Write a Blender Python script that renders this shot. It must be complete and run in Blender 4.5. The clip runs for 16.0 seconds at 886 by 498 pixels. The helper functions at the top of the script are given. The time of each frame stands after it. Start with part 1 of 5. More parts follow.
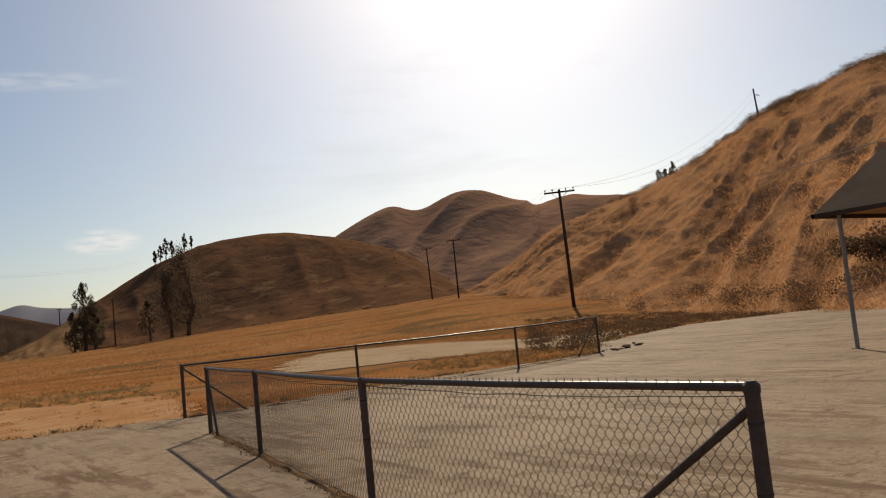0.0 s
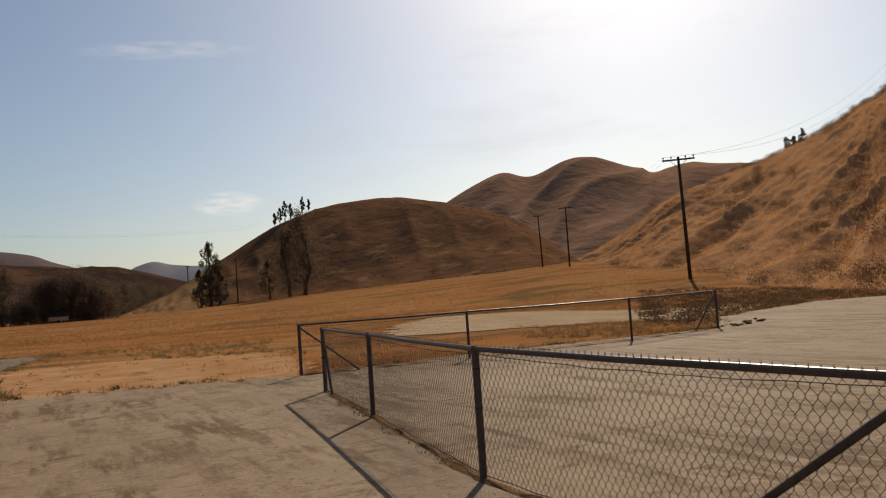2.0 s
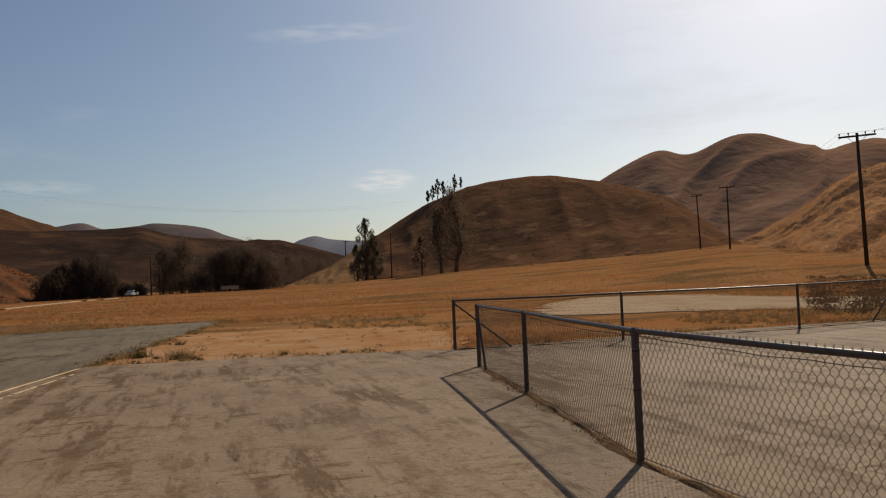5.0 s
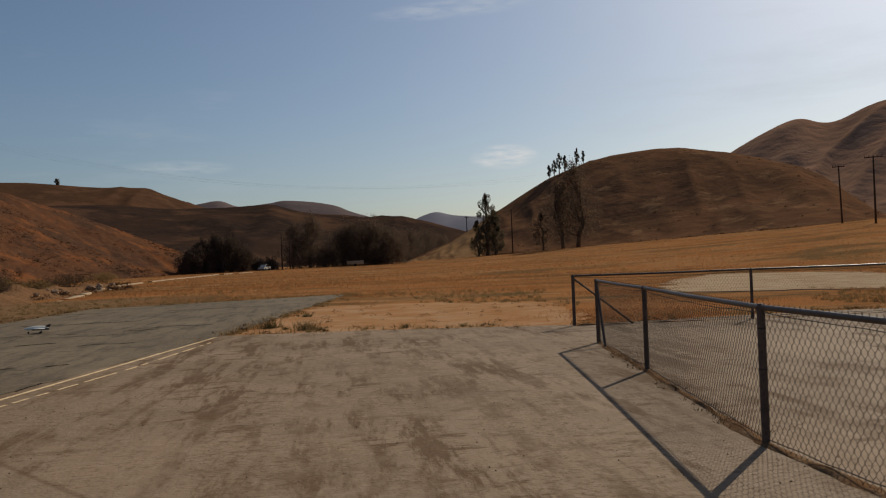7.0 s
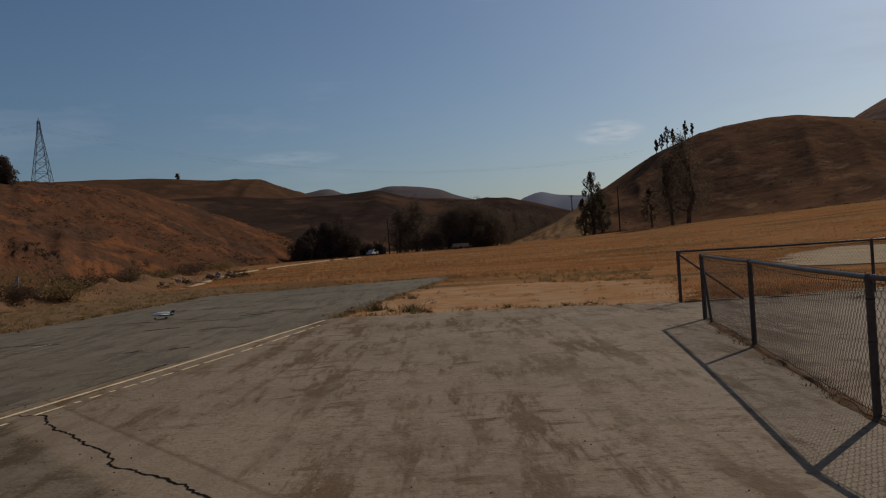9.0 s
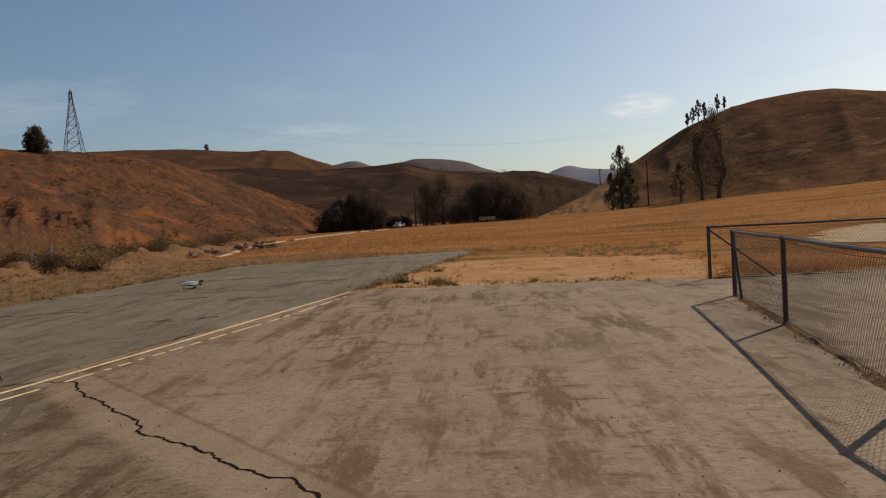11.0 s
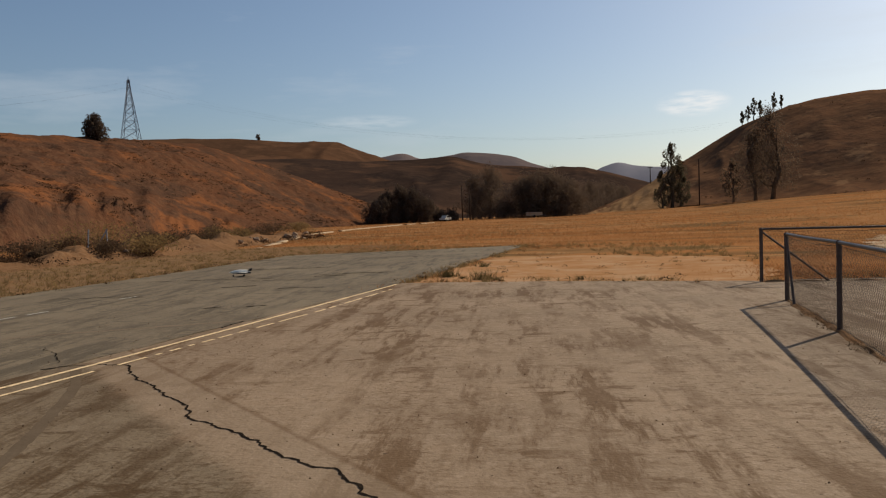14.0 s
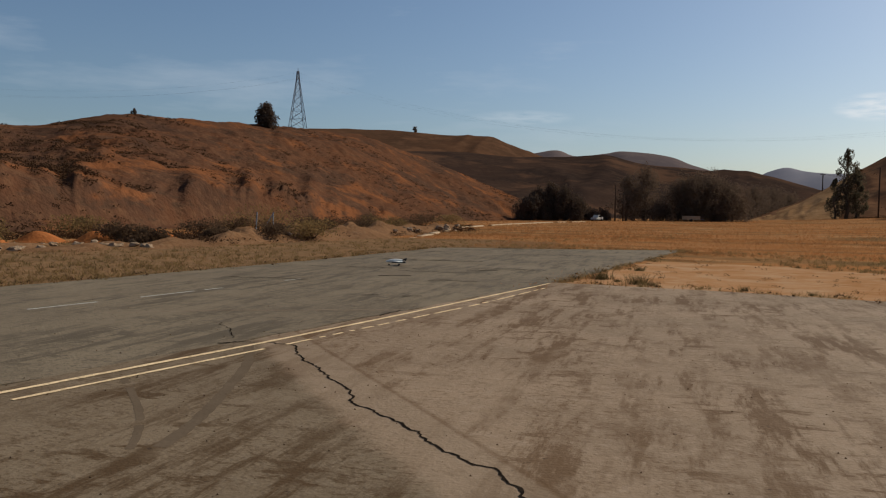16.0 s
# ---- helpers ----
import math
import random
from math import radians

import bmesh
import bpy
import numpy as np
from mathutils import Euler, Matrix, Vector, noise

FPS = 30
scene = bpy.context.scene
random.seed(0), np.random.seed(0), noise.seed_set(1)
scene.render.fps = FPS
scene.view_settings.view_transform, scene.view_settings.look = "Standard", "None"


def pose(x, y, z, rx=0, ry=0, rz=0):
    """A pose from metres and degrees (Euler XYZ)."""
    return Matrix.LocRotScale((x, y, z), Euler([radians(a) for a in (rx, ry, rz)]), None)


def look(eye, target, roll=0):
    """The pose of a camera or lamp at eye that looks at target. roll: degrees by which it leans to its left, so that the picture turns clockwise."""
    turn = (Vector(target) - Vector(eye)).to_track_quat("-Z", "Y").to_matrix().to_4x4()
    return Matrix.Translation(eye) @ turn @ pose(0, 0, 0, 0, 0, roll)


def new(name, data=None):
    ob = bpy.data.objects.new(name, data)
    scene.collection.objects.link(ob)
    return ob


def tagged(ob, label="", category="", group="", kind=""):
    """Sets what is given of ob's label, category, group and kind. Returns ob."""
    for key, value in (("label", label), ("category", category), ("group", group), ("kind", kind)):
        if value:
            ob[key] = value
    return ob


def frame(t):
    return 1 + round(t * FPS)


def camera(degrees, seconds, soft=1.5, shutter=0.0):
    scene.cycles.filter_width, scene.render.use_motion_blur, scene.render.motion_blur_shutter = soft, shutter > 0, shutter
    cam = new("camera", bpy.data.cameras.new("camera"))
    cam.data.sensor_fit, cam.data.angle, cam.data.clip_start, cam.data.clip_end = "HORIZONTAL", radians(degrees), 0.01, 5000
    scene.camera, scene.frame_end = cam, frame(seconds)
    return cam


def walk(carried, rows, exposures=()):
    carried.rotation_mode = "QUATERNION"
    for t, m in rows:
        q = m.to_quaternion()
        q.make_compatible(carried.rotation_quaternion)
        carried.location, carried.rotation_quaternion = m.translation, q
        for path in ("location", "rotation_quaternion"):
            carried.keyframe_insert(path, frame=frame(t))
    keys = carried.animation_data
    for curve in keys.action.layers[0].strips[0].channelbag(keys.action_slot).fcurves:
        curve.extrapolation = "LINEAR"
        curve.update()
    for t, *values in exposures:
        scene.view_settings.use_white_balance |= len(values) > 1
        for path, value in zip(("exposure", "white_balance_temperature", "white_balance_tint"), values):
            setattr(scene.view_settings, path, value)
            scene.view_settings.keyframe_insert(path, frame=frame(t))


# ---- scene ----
# camera: seconds, eye, heading to the left of +y, tilt upwards, lean to the left
cam = camera(58.5, 16.0, soft=1.15)
PATH = [
    (0.0, -0.009, -0.025, 1.438, -35.61, 4.91, -5.69),
    (0.5, 0.029, -0.018, 1.446, -32.64, 4.61, -4.63),
    (1.0, 0.035, 0.039, 1.438, -30.72, 4.52, -5.10),
    (1.5, 0.016, 0.098, 1.443, -28.95, 3.63, -4.12),
    (2.0, 0.025, 0.109, 1.460, -27.42, 3.15, -3.88),
    (2.5, -0.006, 0.116, 1.462, -25.60, 2.49, -4.34),
    (3.0, -0.039, 0.102, 1.466, -24.35, 2.51, -3.45),
    (5.5, -0.089, 0.043, 1.467, -14.52, 1.93, -2.22),
    (6.0, -0.086, 0.049, 1.464, -12.67, 1.58, -2.04),
    (6.5, -0.072, 0.052, 1.454, -10.25, 1.08, -2.09),
    (7.0, -0.037, 0.036, 1.450, -7.68, 0.73, -2.13),
    (7.5, -0.014, 0.014, 1.451, -5.34, 0.27, -2.65),
    (8.0, -0.020, -0.089, 1.432, -2.83, 0.09, -2.72),
    (8.5, 0.031, -0.080, 1.422, -1.01, -0.15, -3.21),
    (9.0, 0.057, -0.075, 1.422, -0.00, -0.20, -3.73),
    (11.5, 0.050, 0.005, 1.419, 2.30, -2.62, -2.99),
    (12.0, 0.065, 0.014, 1.421, 2.54, -2.95, -2.95),
    (12.5, 0.063, 0.012, 1.422, 2.95, -2.83, -2.85),
    (13.0, 0.060, 0.004, 1.426, 3.52, -2.53, -2.53),
    (13.5, 0.052, -0.005, 1.433, 4.31, -2.63, -2.42),
    (14.0, 0.043, -0.022, 1.438, 5.35, -2.34, -1.79),
    (14.5, 0.031, -0.042, 1.449, 6.77, -2.03, -1.18),
    (15.0, 0.007, -0.043, 1.464, 9.22, -1.93, -0.37),
    (15.5, -0.048, 0.013, 1.483, 11.92, -1.88, 0.54),
    (16.0, -0.104, -0.014, 1.474, 16.02, -2.60, 1.06),
]


def row_pose(x, y, z, yaw, tilt, lean):
    a, b = radians(yaw), radians(tilt)
    d = Vector((-math.sin(a) * math.cos(b), math.cos(a) * math.cos(b), math.sin(b)))
    eye = Vector((x, y, z))
    return look(eye, eye + d * 10, lean)


EXPOSURES = [(0, -0.01, 6820, 9), (3, -0.12, 6650, 9), (5.5, -0.24, 6500, 9), (7, -0.38, 6270, 8), (8, -0.68, 5920, 7), (9, -0.84, 5700, 6), (10.2, -0.37, 6020, 8), (11.5, 0.03, 6410, 9), (13, 0.06, 6410, 9), (14.5, 0.01, 6330, 8), (16, -0.10, 6040, 7)]
walk(cam, [(r[0], row_pose(*r[1:])) for r in PATH], EXPOSURES)

# ---- world and sun ----
SUN_AZ, SUN_EL = -42.0, 35.0          # heading to the left of +y, height

world = bpy.data.worlds.new("sky")
scene.world = world
world.use_nodes = True
wn, wl = world.node_tree.nodes, world.node_tree.links
sky = wn.new("ShaderNodeTexSky")
sky.sky_type = "NISHITA"
sky.sun_disc = False
sky.sun_elevation = radians(SUN_EL)
sky.sun_rotation = radians(-SUN_AZ)
sky.air_density, sky.dust_density, sky.ozone_density = 1.0, 1.65, 2.1
sky.altitude = 300
wn["Background"].inputs["Strength"].default_value = 0.079
# thin cirrus, drawn out along the horizon
tc = wn.new("ShaderNodeTexCoord")
mp = wn.new("ShaderNodeMapping")
mp.inputs["Scale"].default_value = (1.6, 1.6, 9.0)
cn = wn.new("ShaderNodeTexNoise")
cn.inputs["Scale"].default_value, cn.inputs["Detail"].default_value, cn.inputs["Roughness"].default_value = 1.7, 7.0, 0.6
cr = wn.new("ShaderNodeValToRGB")
cr.color_ramp.elements[0].position, cr.color_ramp.elements[1].position = 0.52, 0.82
cm = wn.new("ShaderNodeMixRGB")
cm.inputs["Color2"].default_value = (7.5, 7.8, 8.2, 1)
ck = wn.new("ShaderNodeMath")
ck.operation = "MULTIPLY"
ck.inputs[1].default_value = 0.45
wl.new(tc.outputs["Generated"], mp.inputs["Vector"])
wl.new(mp.outputs["Vector"], cn.inputs["Vector"])
wl.new(cn.outputs["Fac"], cr.inputs["Fac"])
wl.new(cr.outputs["Color"], ck.inputs[0])
wl.new(ck.outputs["Value"], cm.inputs["Fac"])
wl.new(sky.outputs["Color"], cm.inputs["Color1"])


def wisp(colour, az, el, wide, high, amount, tilt=0.0):
    """A small drawn-out cloud about one heading and height, in degrees."""
    a, b, k = radians(az), radians(el), radians(tilt)
    side = Vector((math.cos(a), math.sin(a), 0))
    mid = Vector((-math.sin(a) * math.cos(b), math.cos(a) * math.cos(b), math.sin(b)))
    up = side.cross(mid)
    side, up = side * math.cos(k) + up * math.sin(k), up * math.cos(k) - side * math.sin(k)
    terms = []
    for axis, size in ((side, wide), (up, high)):
        dot = wn.new("ShaderNodeVectorMath")
        dot.operation = "DOT_PRODUCT"
        dot.inputs[1].default_value = axis / math.sin(radians(size))
        wl.new(tc.outputs["Generated"], dot.inputs[0])
        sub = wn.new("ShaderNodeMath")
        sub.operation = "SUBTRACT"
        sub.inputs[1].default_value = axis.dot(mid) / math.sin(radians(size))
        wl.new(dot.outputs["Value"], sub.inputs[0])
        sq = wn.new("ShaderNodeMath")
        sq.operation = "POWER"
        sq.inputs[1].default_value = 2.0
        wl.new(sub.outputs["Value"], sq.inputs[0])
        terms.append(sq.outputs["Value"])
    add = wn.new("ShaderNodeMath")
    wl.new(terms[0], add.inputs[0])
    wl.new(terms[1], add.inputs[1])
    fall = wn.new("ShaderNodeMapRange")
    fall.interpolation_type = "SMOOTHSTEP"
    fall.inputs["From Min"].default_value, fall.inputs["From Max"].default_value = 1.0, 0.0
    wl.new(add.outputs["Value"], fall.inputs["Value"])
    ns = wn.new("ShaderNodeTexNoise")
    ns.inputs["Scale"].default_value, ns.inputs["Detail"].default_value = 22.0, 5.0
    wl.new(mp.outputs["Vector"], ns.inputs["Vector"])
    pr = wn.new("ShaderNodeMapRange")
    pr.inputs["From Min"].default_value, pr.inputs["From Max"].default_value = 0.3, 0.65
    pr.inputs["To Max"].default_value = amount
    wl.new(ns.outputs["Fac"], pr.inputs["Value"])
    ml = wn.new("ShaderNodeMath")
    ml.operation = "MULTIPLY"
    wl.new(fall.outputs["Result"], ml.inputs[0])
    wl.new(pr.outputs["Result"], ml.inputs[1])
    mx = wn.new("ShaderNodeMixRGB")
    mx.inputs["Color2"].default_value = (11.0, 10.7, 10.4, 1)
    wl.new(ml.outputs["Value"], mx.inputs["Fac"])
    wl.new(colour, mx.inputs["Color1"])
    return mx.outputs["Color"]


tint = wisp(cm.outputs["Color"], -12.4, 7.2, 2.8, 1.0, 0.9)
tint = wisp(tint, -9.0, 17.6, 6.5, 0.75, 0.25, 3.0)
tint = wisp(tint, 10.5, 6.9, 4.2, 0.6, 0.2)
wl.new(tint, wn["Background"].inputs["Color"])

sun = new("sun", bpy.data.lights.new("sun", "SUN"))
sun.data.energy, sun.data.angle, sun.data.color = 4.6, radians(0.35), (1.0, 0.87, 0.68)
sd = Vector((-math.sin(radians(SUN_AZ)) * math.cos(radians(SUN_EL)), math.cos(radians(SUN_AZ)) * math.cos(radians(SUN_EL)), math.sin(radians(SUN_EL))))
sun.matrix_world = look(sd * 100, (0, 0, 0))


# ---- materials ----
def material(name, a, b, size=1.0, c=None, size2=0.2, rough=0.9, bump=0.3, bump_size=0.1, metal=0.0, stretch=(1, 1, 1), low=0.35, high=0.65, amount2=0.5, rnd=0.0, turn=0.0, spec=0.0, glow=0.0):
    """Two colours by a broad noise, a third by a finer one, and bump. Sizes in metres."""
    m = bpy.data.materials.new(name)
    m.use_nodes = True
    n, l = m.node_tree.nodes, m.node_tree.links
    bsdf = n["Principled BSDF"]
    bsdf.inputs["Roughness"].default_value, bsdf.inputs["Metallic"].default_value = rough, metal
    bsdf.inputs["Specular IOR Level"].default_value = spec
    geo = n.new("ShaderNodeNewGeometry")
    mp = n.new("ShaderNodeMapping")
    mp.inputs["Scale"].default_value = stretch
    mp.inputs["Rotation"].default_value = (0, 0, radians(turn))
    l.new(geo.outputs["Position"], mp.inputs["Vector"])

    def noise_fac(s, detail, lo, hi):
        t = n.new("ShaderNodeTexNoise")
        t.inputs["Scale"].default_value, t.inputs["Detail"].default_value, t.inputs["Roughness"].default_value = 1 / s, detail, 0.62
        l.new(mp.outputs["Vector"], t.inputs["Vector"])
        r = n.new("ShaderNodeMapRange")
        r.inputs["From Min"].default_value, r.inputs["From Max"].default_value = lo, hi
        r.interpolation_type = "SMOOTHSTEP"
        l.new(t.outputs["Fac"], r.inputs["Value"])
        return r.outputs["Result"], t.outputs["Fac"]

    f1, _ = noise_fac(size, 6, low, high)
    mix = n.new("ShaderNodeMixRGB")
    mix.inputs["Color1"].default_value, mix.inputs["Color2"].default_value = (*a, 1), (*b, 1)
    l.new(f1, mix.inputs["Fac"])
    col = mix.outputs["Color"]
    f2, raw = noise_fac(size2, 8, 0.45, 0.7)
    m2 = n.new("ShaderNodeMixRGB")
    m2.inputs["Color2"].default_value = (*(c or b), 1)
    k = n.new("ShaderNodeMath")
    k.operation = "MULTIPLY"
    k.inputs[1].default_value = amount2
    l.new(f2, k.inputs[0])
    l.new(k.outputs["Value"], m2.inputs["Fac"])
    l.new(col, m2.inputs["Color1"])
    col = m2.outputs["Color"]
    if rnd:
        hs = n.new("ShaderNodeHueSaturation")
        mr = n.new("ShaderNodeMapRange")
        mr.inputs["To Min"].default_value, mr.inputs["To Max"].default_value = 1 - rnd, 1 + rnd
        l.new(geo.outputs["Random Per Island"], mr.inputs["Value"])
        l.new(mr.outputs["Result"], hs.inputs["Value"])
        l.new(col, hs.inputs["Color"])
        col = hs.outputs["Color"]
    l.new(col, bsdf.inputs["Base Color"])
    if glow:
        # light that passes through thin leaves and blades
        tr = n.new("ShaderNodeBsdfTranslucent")
        ms = n.new("ShaderNodeMixShader")
        ms.inputs["Fac"].default_value = glow
        l.new(col, tr.inputs["Color"])
        l.new(bsdf.outputs["BSDF"], ms.inputs[1])
        l.new(tr.outputs["BSDF"], ms.inputs[2])
        l.new(ms.outputs["Shader"], n["Material Output"].inputs["Surface"])
    if bump:
        bt = n.new("ShaderNodeTexNoise")
        bt.inputs["Scale"].default_value, bt.inputs["Detail"].default_value = 1 / bump_size, 7
        l.new(mp.outputs["Vector"], bt.inputs["Vector"])
        bp = n.new("ShaderNodeBump")
        bp.inputs["Strength"].default_value, bp.inputs["Distance"].default_value = bump, bump_size * 0.5
        l.new(bt.outputs["Fac"], bp.inputs["Height"])
        l.new(bp.outputs["Normal"], bsdf.inputs["Normal"])
    return m


M_GROUND = material("dry_earth", (0.30, 0.130, 0.048), (0.30, 0.155, 0.068), 12.0, (0.215, 0.11, 0.05), 1.3, bump=0.4, bump_size=0.2, amount2=0.5)


def drifts(m, colour, size, lo, hi, amount, stretch=(0.35, 1.0, 1.0), turn=20):
    """Lays patches of another growth over a material."""
    n, l = m.node_tree.nodes, m.node_tree.links
    bsdf = n["Principled BSDF"]
    old = bsdf.inputs["Base Color"].links[0].from_socket
    geo = n.new("ShaderNodeNewGeometry")
    mp = n.new("ShaderNodeMapping")
    mp.inputs["Scale"].default_value, mp.inputs["Rotation"].default_value = stretch, (0, 0, radians(turn))
    t = n.new("ShaderNodeTexNoise")
    t.inputs["Scale"].default_value, t.inputs["Detail"].default_value, t.inputs["Roughness"].default_value = 1 / size, 9, 0.66
    r = n.new("ShaderNodeMapRange")
    r.interpolation_type = "SMOOTHSTEP"
    r.inputs["From Min"].default_value, r.inputs["From Max"].default_value, r.inputs["To Max"].default_value = lo, hi, amount
    mix = n.new("ShaderNodeMixRGB")
    mix.inputs["Color2"].default_value = (*colour, 1)
    l.new(geo.outputs["Position"], mp.inputs["Vector"])
    l.new(mp.outputs["Vector"], t.inputs["Vector"])
    l.new(t.outputs["Fac"], r.inputs["Value"])
    l.new(r.outputs["Result"], mix.inputs["Fac"])
    l.new(old, mix.inputs["Color1"])
    l.new(mix.outputs["Color"], bsdf.inputs["Base Color"])
    return m


drifts(M_GROUND, (0.13, 0.083, 0.04), 4.5, 0.47, 0.60, 0.85)
drifts(M_GROUND, (0.36, 0.20, 0.095), 3.2, 0.54, 0.66, 0.6, turn=5)
M_DIRT = material("sandy_dirt", (0.36, 0.195, 0.095), (0.295, 0.145, 0.062), 1.8, (0.37, 0.225, 0.125), 0.3, bump=0.5, bump_size=0.08)
drifts(M_DIRT, (0.40, 0.262, 0.155), 1.3, 0.46, 0.62, 0.6, (0.9, 1, 1), 5)
M_PALE = material("pale_gravel", (0.40, 0.30, 0.20), (0.32, 0.22, 0.135), 2.0, (0.45, 0.35, 0.245), 0.3, bump=0.4, bump_size=0.08)
M_HILL_R = material("dry_grass_slope", (0.43, 0.226, 0.108), (0.325, 0.165, 0.082), 6.0, (0.47, 0.275, 0.142), 0.9, bump=0.7, bump_size=0.5)
M_HILL_M = material("brown_scrub_hill", (0.155, 0.077, 0.041), (0.102, 0.055, 0.032), 14.0, (0.205, 0.112, 0.058), 4.0, bump=0.3, bump_size=2.4, amount2=0.45)
drifts(M_HILL_M, (0.26, 0.145, 0.075), 9.0, 0.57, 0.66, 0.6, (1, 1, 1), 0)
drifts(M_HILL_M, (0.08, 0.048, 0.032), 3.0, 0.54, 0.66, 0.6, (1, 1, 1), 0)
M_HILL_B = material("far_brown_hill", (0.33, 0.185, 0.115), (0.24, 0.138, 0.09), 60.0, (0.42, 0.25, 0.155), 22.0, bump=0.3, bump_size=9.0, amount2=0.4)
M_HILL_L = material("red_earth_bluff", (0.104, 0.046, 0.024), (0.066, 0.036, 0.0235), 12.0, (0.135, 0.071, 0.039), 1.0, amount2=0.6, bump=1.0, bump_size=0.4)
drifts(M_HILL_L, (0.195, 0.073, 0.028), 9.0, 0.51, 0.64, 0.7, (1, 1, 2.5), 30)
drifts(M_HILL_L, (0.055, 0.034, 0.023), 1.6, 0.54, 0.64, 0.6, (0.6, 0.6, 1.6), 30)
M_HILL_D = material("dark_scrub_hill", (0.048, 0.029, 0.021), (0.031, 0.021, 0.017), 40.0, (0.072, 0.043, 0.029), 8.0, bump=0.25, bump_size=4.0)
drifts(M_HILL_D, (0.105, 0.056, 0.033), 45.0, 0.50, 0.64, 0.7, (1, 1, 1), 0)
M_MESA = material("mesa_grass", (0.092, 0.047, 0.026), (0.06, 0.034, 0.021), 60.0, (0.13, 0.07, 0.039), 12.0, bump=0.2, bump_size=6.0)
drifts(M_MESA, (0.15, 0.075, 0.04), 60.0, 0.52, 0.64, 0.6, (1, 1, 1), 0)
# distance haze is put into the base colour of both
M_FAR = material("haze_grey_hill", (0.13, 0.10, 0.095), (0.10, 0.08, 0.08), 200.0, (0.16, 0.12, 0.105), 40.0, bump=0.3, bump_size=10.0)
M_FARTHEST = material("haze_blue_mountain", (0.19, 0.185, 0.21), (0.16, 0.16, 0.19), 400.0, (0.22, 0.20, 0.22), 90.0, bump=0.0)


def paving_material(name, a, b, c, dirt, spot, turn, band=None):
    """Sun-bleached paving under drifts and streaks of dirt."""
    m = material(name, a, b, 3.0, c, 0.12, spec=0.06, rough=0.8, bump=0.45, bump_size=0.03, amount2=0.5)
    n, l = m.node_tree.nodes, m.node_tree.links
    bsdf = n["Principled BSDF"]
    old = bsdf.inputs["Base Color"].links[0].from_socket
    geo = n.new("ShaderNodeNewGeometry")

    def field(stretch, turn, size, lo, hi, detail):
        mp = n.new("ShaderNodeMapping")
        mp.inputs["Scale"].default_value, mp.inputs["Rotation"].default_value = stretch, (0, 0, radians(turn))
        t = n.new("ShaderNodeTexNoise")
        t.inputs["Scale"].default_value, t.inputs["Detail"].default_value, t.inputs["Roughness"].default_value = 1 / size, detail, 0.74
        r = n.new("ShaderNodeMapRange")
        r.inputs["From Min"].default_value, r.inputs["From Max"].default_value = lo, hi
        r.interpolation_type = "SMOOTHSTEP"
        l.new(geo.outputs["Position"], mp.inputs["Vector"])
        l.new(mp.outputs["Vector"], t.inputs["Vector"])
        l.new(t.outputs["Fac"], r.inputs["Value"])
        return r.outputs["Result"]

    streak = field((1.0, 0.16, 1), turn, 0.34, 0.47, 0.57, 14)
    across = field((0.45, 1.0, 1), turn - 6, 0.30, 0.53, 0.60, 14)
    broad = field((1, 0.6, 1), 10, 2.2, 0.36, 0.58, 6)
    add = n.new("ShaderNodeMath")
    add.operation = "MAXIMUM"
    l.new(streak, add.inputs[0])
    l.new(across, add.inputs[1])
    mul = n.new("ShaderNodeMath")
    mul.operation = "MULTIPLY"
    l.new(add.outputs["Value"], mul.inputs[0])
    l.new(broad, mul.inputs[1])
    k = n.new("ShaderNodeMath")
    k.operation = "MULTIPLY"
    k.inputs[1].default_value = 0.95
    l.new(mul.outputs["Value"], k.inputs[0])
    mix = n.new("ShaderNodeMixRGB")
    mix.inputs["Color2"].default_value = (*dirt, 1)
    l.new(k.outputs["Value"], mix.inputs["Fac"])
    l.new(old, mix.inputs["Color1"])
    spots = field((1, 1, 1), 0, 0.07, 0.63, 0.68, 4)
    k2 = n.new("ShaderNodeMath")
    k2.operation = "MULTIPLY"
    k2.inputs[1].default_value = 0.75
    l.new(spots, k2.inputs[0])
    mix2 = n.new("ShaderNodeMixRGB")
    mix2.inputs["Color2"].default_value = (*spot, 1)
    l.new(k2.outputs["Value"], mix2.inputs["Fac"])
    # fine flecks of dirt in loose drifts, and bare bleached grit between them
    fleck = field((0.7, 1.0, 1), turn, 0.055, 0.50, 0.60, 5)
    drift = field((1.0, 0.4, 1), turn, 0.9, 0.40, 0.58, 8)
    k3 = n.new("ShaderNodeMath")
    k3.operation = "MULTIPLY"
    l.new(fleck, k3.inputs[0])
    l.new(drift, k3.inputs[1])
    k4 = n.new("ShaderNodeMath")
    k4.operation = "MULTIPLY"
    k4.inputs[1].default_value = 0.7
    l.new(k3.outputs["Value"], k4.inputs[0])
    mix3 = n.new("ShaderNodeMixRGB")
    mix3.inputs["Color2"].default_value = (*dirt, 1)
    l.new(k4.outputs["Value"], mix3.inputs["Fac"])
    l.new(mix.outputs["Color"], mix3.inputs["Color1"])
    l.new(mix3.outputs["Color"], mix2.inputs["Color1"])
    last = mix2.outputs["Color"]
    if band:
        # greyer worn concrete on one side of an old joint, and dust banked along it
        across, left, right, grey, dust = band
        wob = n.new("ShaderNodeTexNoise")
        wob.inputs["Scale"].default_value, wob.inputs["Detail"].default_value, wob.inputs["Roughness"].default_value = 2.5, 8, 0.65
        l.new(geo.outputs["Position"], wob.inputs["Vector"])
        dot = n.new("ShaderNodeVectorMath")
        dot.operation = "DOT_PRODUCT"
        dot.inputs[1].default_value = across
